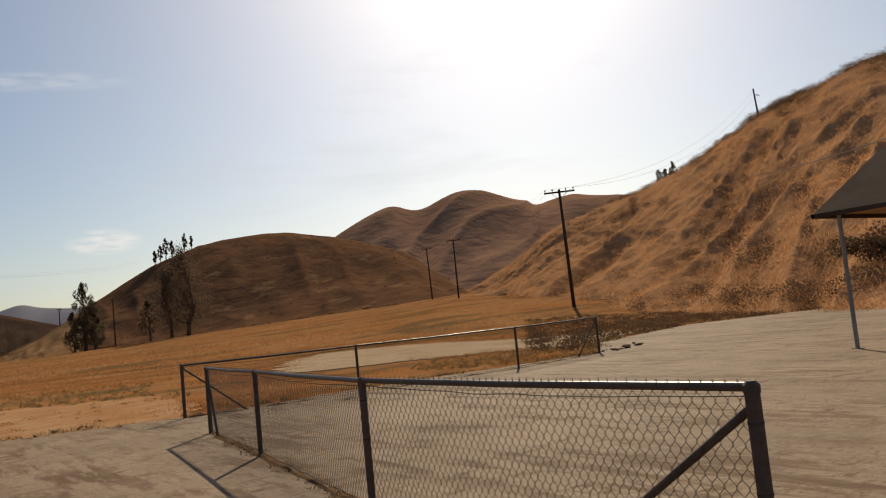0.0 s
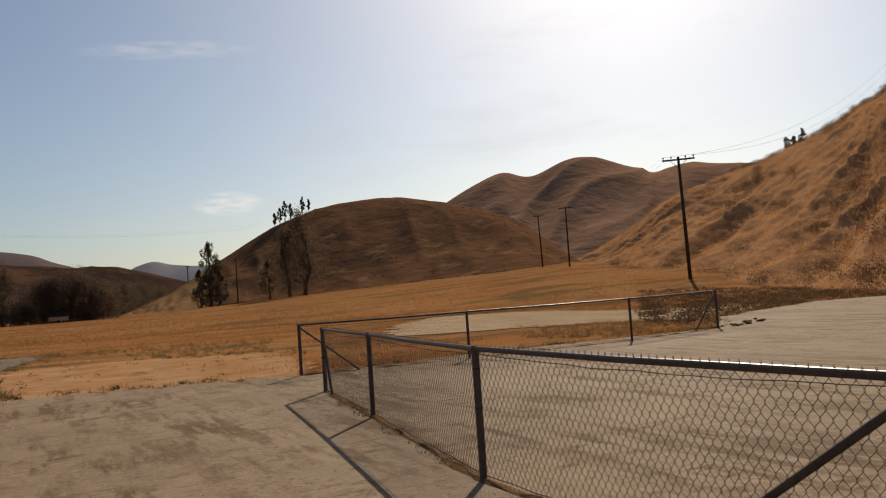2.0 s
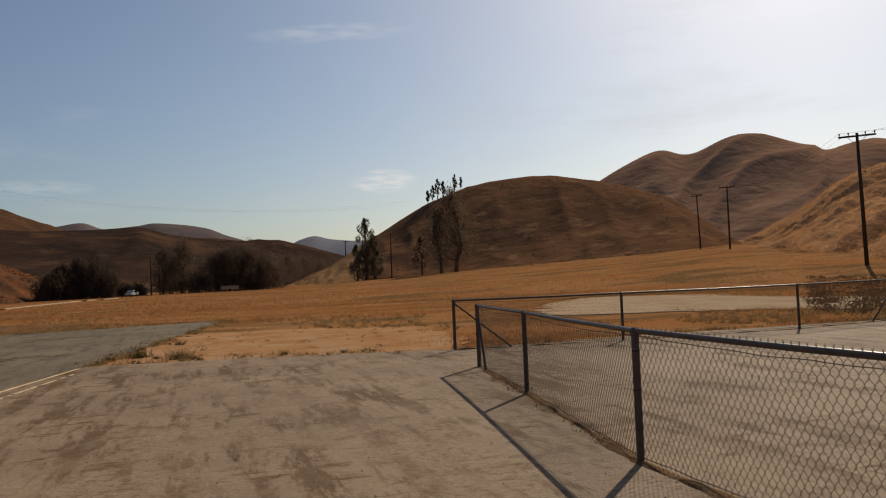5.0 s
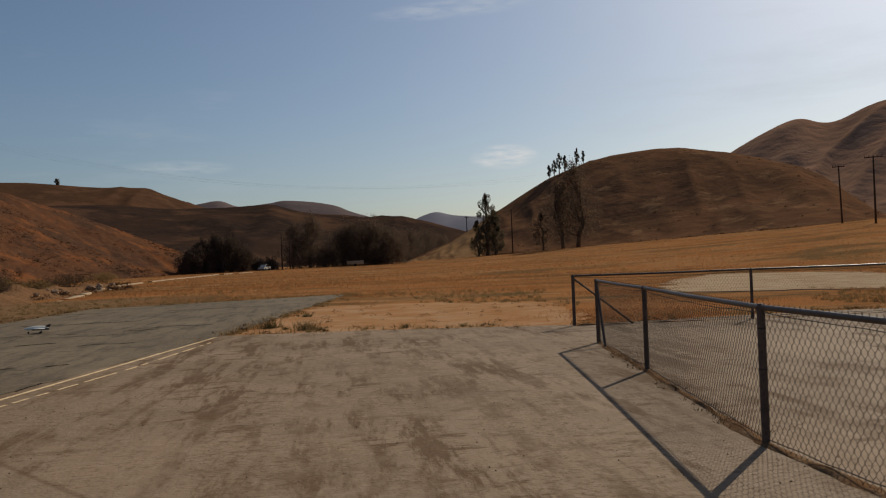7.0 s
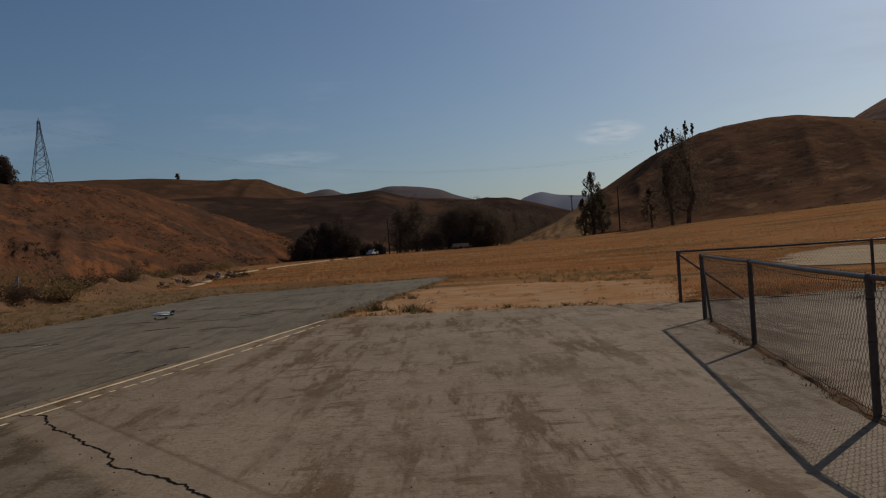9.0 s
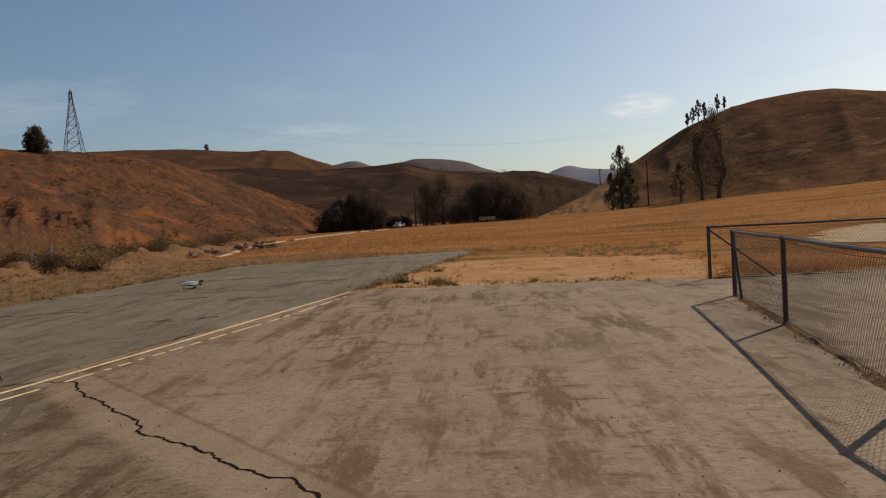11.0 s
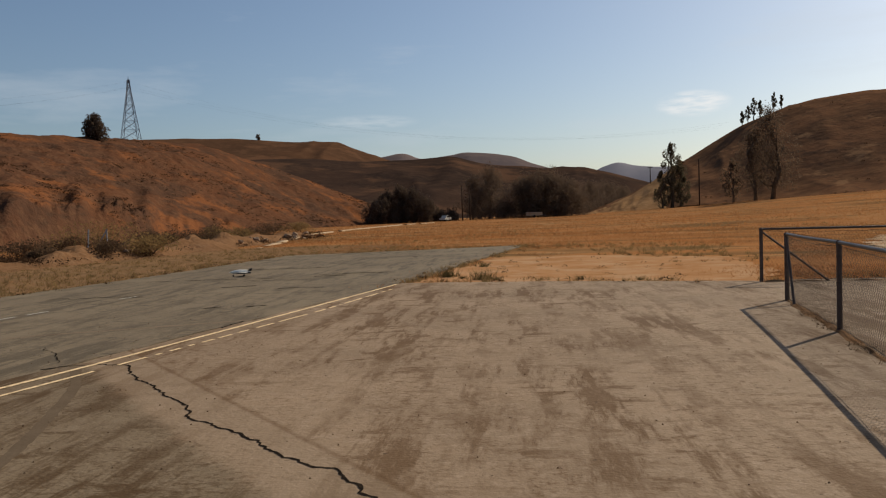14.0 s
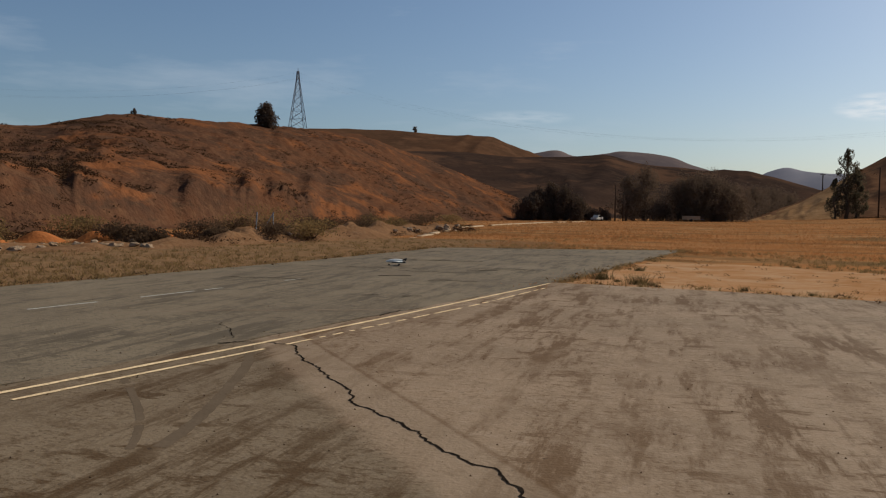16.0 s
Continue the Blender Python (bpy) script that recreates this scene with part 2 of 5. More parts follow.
        l.new(geo.outputs["Position"], dot.inputs[0])

        def ramp(amount, lo, hi):
            ma = n.new("ShaderNodeMath")
            ma.operation = "MULTIPLY_ADD"
            ma.inputs[1].default_value = amount
            l.new(wob.outputs["Fac"], ma.inputs[0])
            l.new(dot.outputs["Value"], ma.inputs[2])
            r = n.new("ShaderNodeMapRange")
            r.interpolation_type = "SMOOTHSTEP"
            r.inputs["From Min"].default_value, r.inputs["From Max"].default_value = lo + amount / 2, hi + amount / 2
            l.new(ma.outputs["Value"], r.inputs["Value"])
            return r.outputs["Result"]

        def times(p, q):
            t = n.new("ShaderNodeMath")
            t.operation = "MULTIPLY"
            l.new(p, t.inputs[0])
            if isinstance(q, float):
                t.inputs[1].default_value = q
            else:
                l.new(q, t.inputs[1])
            return t.outputs["Value"]

        def lay(fac, colour, mode="MIX"):
            x = n.new("ShaderNodeMixRGB")
            x.blend_type = mode
            x.inputs["Color2"].default_value = (*colour, 1)
            l.new(fac, x.inputs["Fac"])
            l.new(last, x.inputs["Color1"])
            return x.outputs["Color"]

        last = lay(ramp(0.5, left + 0.10, left - 0.14), grey, "MULTIPLY")
        last = lay(times(times(ramp(0.3, left - 0.10, left + 0.10), ramp(0.05, right + 0.02, right - 0.05)), 0.5), dust)
        last = lay(times(times(ramp(0.05, right - 0.03, right), ramp(0.05, right + 0.05, right + 0.01)), 0.5), dirt)
    l.new(last, bsdf.inputs["Base Color"])
    return m


M_APRON = paving_material("dusty_concrete", (0.268, 0.190, 0.125), (0.205, 0.143, 0.092), (0.318, 0.239, 0.169), (0.113, 0.065, 0.032), (0.060, 0.037, 0.022), 8, ((0.768, 0.64, 0.0), 1.57, 2.15, (0.66, 0.68, 0.66), (0.245, 0.178, 0.119)))
M_RUNWAY = paving_material("grey_asphalt", (0.188, 0.146, 0.097), (0.142, 0.109, 0.073), (0.225, 0.178, 0.122), (0.092, 0.072, 0.049), (0.05, 0.038, 0.026), 84)
M_SHOULDER = paving_material("worn_grey_concrete", (0.222, 0.166, 0.112), (0.178, 0.130, 0.086), (0.245, 0.19, 0.135), (0.115, 0.08, 0.052), (0.06, 0.042, 0.028), 60)
M_SKID = material("tyre_darkened_concrete", (0.112, 0.082, 0.056), (0.13, 0.096, 0.066), 0.4, (0.10, 0.073, 0.05), 0.05, bump=0.2, bump_size=0.04)
M_YELLOW = material("worn_yellow_paint", (0.80, 0.60, 0.36), (0.66, 0.485, 0.285), 0.5, (0.30, 0.22, 0.14), 0.06, bump=0.1, amount2=0.75)
M_WHITE = material("worn_white_paint", (0.46, 0.44, 0.39), (0.36, 0.34, 0.29), 0.5, (0.25, 0.23, 0.19), 0.08, bump=0.1, amount2=0.8)
M_CRACK = material("crack_filled_with_dirt", (0.014, 0.011, 0.009), (0.026, 0.019, 0.014), 0.2, (0.010, 0.008, 0.007), 0.04, bump=0.3, bump_size=0.03)
M_POST = material("weathered_dark_pipe", (0.082, 0.058, 0.046), (0.12, 0.082, 0.064), 0.2, (0.05, 0.036, 0.03), 0.03, rough=0.6, bump=0.15, bump_size=0.02, spec=0.15)
M_RAIL = material("weathered_galvanised_rail", (0.078, 0.054, 0.042), (0.11, 0.078, 0.06), 0.2, (0.05, 0.035, 0.028), 0.03, rough=0.4, bump=0.06, bump_size=0.02, spec=0.2)
M_WIRE = material("dull_galvanised_wire", (0.065, 0.052, 0.045), (0.09, 0.07, 0.06), 0.15, (0.05, 0.04, 0.034), 0.03, rough=0.55, bump=0.0, metal=0.3)


# ---- tools ----
def P(az, r, z=0.0):
    """A place by heading (degrees to the left of +y), distance and height."""
    a = radians(az)
    return Vector((-math.sin(a) * r, math.cos(a) * r, z))


RISE = ((-180, 0.0), (-60, 0.0), (-53, 0.004), (-45, 0.045), (-36, 0.048), (-28, 0.037), (-13, 0.015), (-5, 0.006), (10, 0.003), (40, 0.0), (180, 0.0))


def ground_z(x, y):
    r = math.hypot(x, y)
    az = math.degrees(math.atan2(-x, y))
    s = np.interp(az, [p[0] for p in RISE], [p[1] for p in RISE])
    rr = min(max(0.0, r - 45.0), 180.0)
    z = s * rr * min(1.0, rr / 25.0)
    if r > 45:
        z += 0.12 * min(1, (r - 45) / 30) * noise.noise((x * 0.05, y * 0.05, 0.3))
    return float(z) - 0.045


def mesh_object(name, verts, faces, mat, smooth=False):
    me = bpy.data.meshes.new(name)
    me.from_pydata([tuple(v) for v in verts], [], [tuple(f) for f in faces])
    me.materials.append(mat)
    if smooth:
        me.polygons.foreach_set("use_smooth", [True] * len(me.polygons))
    me.update()
    return new(name, me)


def empty(name, loc=(0, 0, 0)):
    ob = new(name)
    ob.location = loc
    ob.empty_display_size = 0.2
    return ob


def part(name, bm, mat, parent, label="", smooth=False):
    me = bpy.data.meshes.new(name)
    bm.to_mesh(me)
    bm.free()
    me.materials.append(mat)
    if smooth:
        me.polygons.foreach_set("use_smooth", [True] * len(me.polygons))
    ob = new(name, me)
    ob.parent = parent
    if label:
        ob["label"] = label
    return ob


def tube(bm, pts, radius, seg=8, caps=True):
    """A round bar along points; radius a number or one for each point."""
    pts = [Vector(p) for p in pts]
    rad = radius if isinstance(radius, (list, tuple)) else [radius] * len(pts)
    rings = []
    for i, p in enumerate(pts):
        d = (pts[min(i + 1, len(pts) - 1)] - pts[max(i - 1, 0)]).normalized()
        ref = Vector((0, 0, 1)) if abs(d.z) < 0.9 else Vector((1, 0, 0))
        a = d.cross(ref).normalized()
        b = d.cross(a)
        rings.append([bm.verts.new(p + (a * math.cos(k * math.tau / seg) + b * math.sin(k * math.tau / seg)) * rad[i]) for k in range(seg)])
    for r0, r1 in zip(rings, rings[1:]):
        for k in range(seg):
            bm.faces.new((r0[k], r0[(k + 1) % seg], r1[(k + 1) % seg], r1[k]))
    if caps:
        bm.faces.new(rings[0][::-1])
        bm.faces.new(rings[-1])
    return bm


def box(bm, lo, hi, m=None):
    vs = [Vector((x, y, z)) for x in (lo[0], hi[0]) for y in (lo[1], hi[1]) for z in (lo[2], hi[2])]
    if m:
        vs = [m @ v for v in vs]
    v = [bm.verts.new(p) for p in vs]
    for f in ((0, 1, 3, 2), (4, 6, 7, 5), (0, 4, 5, 1), (2, 3, 7, 6), (0, 2, 6, 4), (1, 5, 7, 3)):
        bm.faces.new([v[i] for i in f])
    return bm


def smooth_line(ctrl, n):
    """n points of a soft curve through control points."""
    c = np.array([tuple(p) for p in ctrl], float)
    t = np.linspace(0, len(c) - 1, n)
    out = []
    for s in t:
        i = min(int(s), len(c) - 2)
        f = s - i
        p0, p1, p2, p3 = c[max(i - 1, 0)], c[i], c[i + 1], c[min(i + 2, len(c) - 1)]
        out.append(0.5 * (2 * p1 + (p2 - p0) * f + (2 * p0 - 5 * p1 + 4 * p2 - p3) * f * f + (3 * p1 - p0 - 3 * p2 + p3) * f ** 3))
    return np.array(out)


HILL_FACE, HILL_GULLY = {}, {}


def hill(name, foot, ridge, back, nu, nv, mat, power=1.0, amp=1.0, size=20.0, gully=0.0, gully_n=30.0, seed=0.0, label="", fine=0.0, slant=0.0, erode=0.0, cliff=0.0):
    """A hill between the curves of its foot, ridge and back foot, with folds and gullies."""
    F, R, B = smooth_line(foot, nu), smooth_line(ridge, nu), smooth_line(back, nu)
    nb = max(6, nv // 4)
    verts, cuts = [], []
    for i in range(nu):
        for j in range(nv + nb):
            w = 0.0
            if j <= nv:
                v = j / nv
                s = (1 - power) * v + power * (v * v * (3 - 2 * v))
                p = F[i] + (R[i] - F[i]) * v
                z = F[i][2] + (R[i][2] - F[i][2]) * s
                fade = math.sin(math.pi * min(v, 0.92)) ** 0.7 if v > 0 else 0
            else:
                v = (j - nv) / (nb - 1) if nb > 1 else 1
                p = R[i] + (B[i] - R[i]) * v
                z = R[i][2] + (B[i][2] - R[i][2]) * (v * v * (3 - 2 * v))
                fade = 0.2
            q = Vector((p[0] / size, p[1] / size, z / size + seed))
            d = amp * noise.fractal(q, 0.9, 2.1, 5)
            if gully:
                sway = 0.55 * noise.noise((p[0] / size * 0.9, p[1] / size * 0.9, seed + 2))
                w = noise.noise((i / nu * gully_n + slant * v + sway, v * 1.6, seed)) + 0.5 * noise.noise((i / nu * gully_n * 2.3 + 1.6 * slant * v - sway, v * 3.2, seed + 5))
                d -= gully * abs(w) ** 0.8
            if erode and j <= nv:
                band = math.exp(-((v - 0.085) / 0.045) ** 2)
                d += erode * band * (0.8 - 1.6 * abs(noise.noise((i * 0.33 + 1.2 * noise.noise((i * 0.09, v * 9.0, seed)), v * 7.0, seed + 2)))) * (0.4 + max(0.0, noise.noise((i * 0.03, 3.0, seed))) * 2)
            if cliff and j <= nv:
                up = min(1.0, max(0.0, (v - 0.03) / 0.05)) * min(1.0, max(0.0, (0.45 - v) / 0.3))
                z += cliff * up * min(1.0, max(0.0, (0.62 - i / nu) * 8)) * (0.75 + 0.5 * noise.noise((i * 0.11, 1.0, seed)))
            cuts.append(abs(w))
            if fine:
                d += fine * (noise.fractal(q * 9.0, 0.8, 2.2, 3) + 0.8 * noise.noise(q * 5.0))
            verts.append((p[0], p[1], z + d * (0.12 + fade)))
    m = nv + nb
    faces = [(i * m + j, (i + 1) * m + j, (i + 1) * m + j + 1, i * m + j + 1) for i in range(nu - 1) for j in range(m - 1)]
    ob = mesh_object(name, verts, faces, mat, True)
    tagged(ob, label, "hill", kind="structure")
    HILL_GULLY[name] = np.array(cuts).reshape(nu, m)[:, :nv + 1]
    HILL_FACE[name] = (np.array(verts).reshape(nu, m, 3)[:, :nv + 1], nu, nv)
    return ob


# ---- ground ----
NA = 360
radii = [0.0] + list(np.geomspace(1.5, 60, 40)) + list(np.geomspace(63, 260, 60)) + list(np.geomspace(300, 4800, 14))
gv, gf = [(0, 0, -0.045)], []
for r in radii[1:]:
    for k in range(NA):
        a = math.tau * k / NA
        x, y = -math.sin(a) * r, math.cos(a) * r
        gv.append((x, y, ground_z(x, y)))
for k in range(NA):
    gf.append((0, 1 + k, 1 + (k + 1) % NA))
for i in range(len(radii) - 2):
    for k in range(NA):
        a, b = 1 + i * NA + k, 1 + i * NA + (k + 1) % NA
        gf.append((a, a + NA, b + NA, b))
tagged(mesh_object("ground", gv, gf, M_GROUND, True), "orange-brown dry earth of a wide flat valley floor", "ground", kind="structure")


def slab(name, outline, top, thick, mat, label, category):
    bm = bmesh.new()
    vs = [bm.verts.new((x, y, top)) for x, y in outline]
    face = bm.faces.new(vs)
    if face.normal.z < 0:
        face.normal_flip()
    ret = bmesh.ops.extrude_face_region(bm, geom=[face])
    for v in ret["geom"]:
        if isinstance(v, bmesh.types.BMVert):
            v.co.z -= thick
    bmesh.ops.recalc_face_normals(bm, faces=bm.faces[:])
    bmesh.ops.triangulate(bm, faces=[f for f in bm.faces if len(f.verts) > 4])
    me = bpy.data.meshes.new(name)
    bm.to_mesh(me)
    bm.free()
    me.materials.append(mat)
    return tagged(new(name, me), label, category, kind="structure")


def ragged(pts, step=0.5, amount=0.08, seed=0):
    """An outline whose edges are broken and uneven."""
    out = []
    for (x0, y0), (x1, y1) in zip(pts, pts[1:] + pts[:1]):
        L = math.hypot(x1 - x0, y1 - y0)
        n = max(1, min(int(L / step), 160))
        for i in range(n):
            f = i / n
            x, y = x0 + (x1 - x0) * f, y0 + (y1 - y0) * f
            k = amount if i else 0
            out.append((x + k * noise.noise((x * 1.7, y * 1.7, seed)), y + k * noise.noise((x * 1.7, y * 1.7, seed + 9))))
    return out


YEL_A, YEL_B = (-7.0, -2.2), (-2.5, 17.3)      # the line between runway and apron
apron_edge = [(YEL_A[0] - 9, YEL_A[1] - 39), YEL_A, YEL_B, (0.6, 16.9), (4.7, 15.85), (9.0, 16.15), (16.6, 16.1), (20.6, 19.9), (30.0, 23.4), (70.0, 14.0), (80.0, -41.2)]
runway_edge = [(YEL_A[0] - 9.05, YEL_A[1] - 39), (YEL_A[0] - 0.05, YEL_A[1]), (YEL_B[0] - 0.05, YEL_B[1]), (0.4, 37.2), (-4.5, 34.6), (-9.6, 32.6), (-10.4, 21.5), (-11.4, 13.5), (-13.5, 0.0), (-22.5, -41.2)]
slab("apron", ragged(apron_edge, 0.4, 0.10, 1), 0.0, 0.3, M_APRON, "tan dusty concrete apron stained by brown dirt", "pavement")
slab("runway", ragged(runway_edge, 0.4, 0.12, 2), -0.004, 0.3, M_RUNWAY, "grey cracked asphalt of an old airstrip", "runway")
slab("dirt_patch", ragged([(-2.3, 17.5), (0.6, 17.1), (4.9, 16.0), (6.0, 19.0), (6.5, 24.0), (3.0, 27.0), (-0.7, 27.5)], 0.4, 0.5, 3), -0.022, 0.2, M_DIRT, "bare sandy dirt beside the airstrip", "dirt")
slab("pale_strip", ragged([(11.5, 27.0), (17.0, 24.0), (20.5, 21.0), (29.0, 24.5), (26.0, 30.0), (27.2, 42.0), (22.6, 45.0), (16.0, 37.0)], 0.6, 0.9, 4), -0.015, 0.2, M_PALE, "pale gravel patch in the dry grass", "gravel")

M_VERGE = material("trampled_olive_brown_earth", (0.195, 0.11, 0.055), (0.145, 0.087, 0.045), 1.6, (0.235, 0.15, 0.088), 0.35, bump=0.7, bump_size=0.12, amount2=0.6)
verge_edge = [(-22.4, -20.0), (-13.6, 0.0), (-11.5, 13.5), (-10.5, 21.5), (-9.7, 32.7), (-4.6, 34.8)] + [tuple(P(a_, r_))[:2] for a_, r_ in ((8, 44), (14, 47), (19, 46), (24, 43), (29, 40), (35, 37), (42, 36), (50, 36), (62, 36))]
slab("verge", ragged(verge_edge, 0.6, 0.7, 6), -0.028, 0.2, M_VERGE, "olive-brown trampled earth between airstrip and bluff", "verge")

# ---- hills ----
hill("hill_middle",
     [P(-3.6, 205, 0.6), P(-8, 200, 1.0), P(-13, 190, 2.0), P(-18, 182, 2.6), P(-25, 172, 3.6), P(-30, 165, 4.4), P(-36.5, 158, 4.6), P(-38.5, 160, 4.8)],
     [P(-4.6, 238, 0.8), P(-8.4, 246, 7.4), P(-12.7, 255, 19.3), P(-17, 262, 30.0), P(-22.5, 265, 34.8), P(-28, 262, 31.5), P(-33, 252, 22.5), P(-37, 235, 7.0)],
     [P(-4, 300, 0), P(-9, 340, 0), P(-13, 360, 0), P(-18, 370, 0), P(-23, 370, 0), P(-28, 370, 4), P(-33, 350, 5), P(-38, 300, 5)],
     170, 70, M_HILL_M, 0.45, 1.0, 40.0, 1.5, 11.0, 1.7, "rounded brown hill under dry scrub", 0.07, slant=0.8)
M_SPUR = material("pale_grass_spur", (0.27, 0.155, 0.075), (0.18, 0.098, 0.046), 8.0, (0.34, 0.21, 0.11), 1.5, bump=0.6, bump_size=0.8)
hill("hill_spur",
     [P(-3.4, 200, 0.3), P(-5.5, 197, 0.8), P(-8, 193, 1.2), P(-10.4, 190, 1.6)],
     [P(-4.4, 226, 0.7), P(-6.2, 231, 2.9), P(-8.6, 238, 7.4), P(-11.6, 246, 15.6)],
     [P(-4.8, 246, 0.4), P(-7, 252, 2.0), P(-10, 258, 5.0), P(-13, 264, 10.0)],
     60, 40, M_SPUR, 0.2, 0.4, 20.0, 0.8, 6.0, 2.6, "pale tan grass spur of the rounded hill", 0.15)
hill("hill_right",
     [P(-34, 172, 5.2), P(-38.3, 130, 3.6), P(-41, 100, 1.6), P(-45, 78, 0.8), P(-52.4, 56, 0), P(-59, 42, 0), P(-68, 34, 0), P(-85, 30, 0), P(-110, 32, 0)],
     [P(-36.5, 215, 7.0), P(-40.5, 210, 14.0), P(-44, 205, 21.8), P(-49.3, 200, 26.8), P(-54.6, 165, 28.6), P(-58, 145, 30.0), P(-63, 125, 30.5), P(-75, 112, 32.0), P(-110, 110, 32.0)],
     [P(-36, 300, 0), P(-42, 330, 0), P(-48, 330, 0), P(-54, 320, 0), P(-60, 300, 0), P(-66, 280, 0), P(-72, 260, 0), P(-85, 240, 0), P(-110, 240, 0)],
     300, 150, M_HILL_R, 0.2, 1.0, 20.0, 3.2, 12.0, 4.2, "steep hillside of golden dry grass and brush", 0.38, slant=-4.4)
hill("hill_back",
     [P(-22, 420, 8), P(-30, 400, 8), P(-36, 390, 8), P(-43, 380, 8), P(-50, 380, 8), P(-58, 380, 8)],
     [P(-23, 560, 30), P(-27.7, 560, 64), P(-31.5, 570, 85), P(-34.2, 580, 83), P(-37.4, 590, 96), P(-41.5, 590, 84), P(-43, 600, 80), P(-45, 620, 87), P(-49, 640, 84), P(-58, 650, 70)],
     [P(-22, 800, 0), P(-30, 850, 0), P(-36, 870, 0), P(-43, 870, 0), P(-50, 870, 0), P(-58, 870, 0)],
     150, 60, M_HILL_B, 0.4, 1.5, 150.0, 7.0, 4.5, 8.3, "distant brown hills with folded ridges", slant=-1.9)
hill("hill_left",
     [P(75, 42, 0), P(58, 44, 0), P(45, 48, 0), P(38, 56, 0), P(30, 70, 0), P(25, 85, 0.1), P(19.6, 107, 0.1), P(13.4, 141, 0.2), P(9.8, 170, 0.3), P(7.2, 194, 0.4)],
     [P(75, 100, 9.0), P(58, 104, 9.6), P(45, 112, 11.4), P(38, 122, 15.1), P(30, 142, 16.5), P(25, 165, 18.4), P(19.6, 184, 16.6), P(13.4, 202, 9.8), P(9.8, 212, 4.6), P(7.0, 222, 0.4)],
     [P(75, 220, 0), P(58, 230, 4), P(45, 240, 6), P(38, 250, 8), P(31, 265, 8), P(23, 280, 6), P(15, 290, 2), P(7, 290, 0)],
     360, 120, M_HILL_L, 0.1, 1.3, 22.0, 0.4, 9.0, 12.1, "reddish bare earth bluff with eroded gullies", 0.34, slant=-0.5, erode=1.7, cliff=2.3)
hill("hill_mesa",
     [P(34, 420, 2), P(24, 420, 2), P(14, 420, 2), P(4, 430, 2)],
     [P(34, 690, 68), P(25.4, 700, 74), P(20, 700, 73.5), P(14.8, 700, 71), P(12.9, 700, 70), P(11, 700, 61), P(8.4, 710, 52), P(4, 720, 38)],
     [P(34, 1000, 0), P(24, 1000, 0), P(14, 1000, 0), P(4, 1000, 0)],
     110, 40, M_MESA, 0.3, 2.0, 160.0, 4.0, 5.0, 15.0, "flat-topped distant hill of dry grass")
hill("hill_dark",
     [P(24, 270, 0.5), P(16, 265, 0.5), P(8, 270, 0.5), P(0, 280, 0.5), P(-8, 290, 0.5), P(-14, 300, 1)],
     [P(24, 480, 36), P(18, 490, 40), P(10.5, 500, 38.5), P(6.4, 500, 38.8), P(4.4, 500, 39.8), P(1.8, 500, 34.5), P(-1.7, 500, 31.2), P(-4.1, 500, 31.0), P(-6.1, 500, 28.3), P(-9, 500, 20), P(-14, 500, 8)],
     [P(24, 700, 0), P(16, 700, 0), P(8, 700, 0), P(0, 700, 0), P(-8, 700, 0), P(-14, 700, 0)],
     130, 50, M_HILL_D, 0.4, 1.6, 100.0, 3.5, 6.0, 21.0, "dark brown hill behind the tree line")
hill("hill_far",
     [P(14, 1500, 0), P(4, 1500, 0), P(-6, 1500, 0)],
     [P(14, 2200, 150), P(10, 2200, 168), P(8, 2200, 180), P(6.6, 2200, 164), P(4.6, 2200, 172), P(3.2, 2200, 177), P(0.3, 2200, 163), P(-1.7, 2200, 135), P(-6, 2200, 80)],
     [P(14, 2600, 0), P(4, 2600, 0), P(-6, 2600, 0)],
     80, 16, M_FAR, 0.5, 3.0, 300.0, 5.0, 5.0, 30.0, "far hills on the skyline in a haze-grey colour")
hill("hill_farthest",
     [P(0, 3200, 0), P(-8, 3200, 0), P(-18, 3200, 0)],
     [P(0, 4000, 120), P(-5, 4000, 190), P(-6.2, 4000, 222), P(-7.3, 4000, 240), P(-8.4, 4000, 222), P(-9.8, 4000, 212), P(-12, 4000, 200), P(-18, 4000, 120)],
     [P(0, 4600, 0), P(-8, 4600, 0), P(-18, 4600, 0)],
     80, 12, M_FARTHEST, 0.5, 8.0, 500.0, 0.0, 9.0, 33.0, "mountain far down the valley in a haze-blue colour")

# ---- fences ----
FENCE_H = 1.015
POST_R = 0.030


def wire_mesh(bm, a, b, h, wide=0.064, high=0.094, r=0.0024, seg=3, z0=0.004):
    """Chain link: zigzag wires side by side, hooked into one another at rounded bends."""
    a, b = Vector(a), Vector(b)
    d = b - a
    L = d.length
    d.normalize()
    side = Vector((-d.y, d.x, 0))
    hw, hh = wide / 2, high / 2
    n = max(2, int(L / hw))
    rows = int((h - z0) / hh)
    for i in range(n):
        pts = []
        for j in range(rows + 1):
            out = (i + j) % 2
            s = i * hw + (hw + 0.0015 if out else -0.0015)
            warp = 0.012 * noise.noise((s * 0.9 + a.x * 3, j * 0.12, a.y))
            p = a + d * max(0.0, min(s + warp * 0.5, L)) + Vector((0, 0, z0 + j * hh)) + side * (warp + (0.003 if out else -0.003))
            pts += [p - Vector((0, 0, 0.0045)), p + Vector((0, 0, 0.0045))]
        tube(bm, pts, r, seg, False)
    return bm


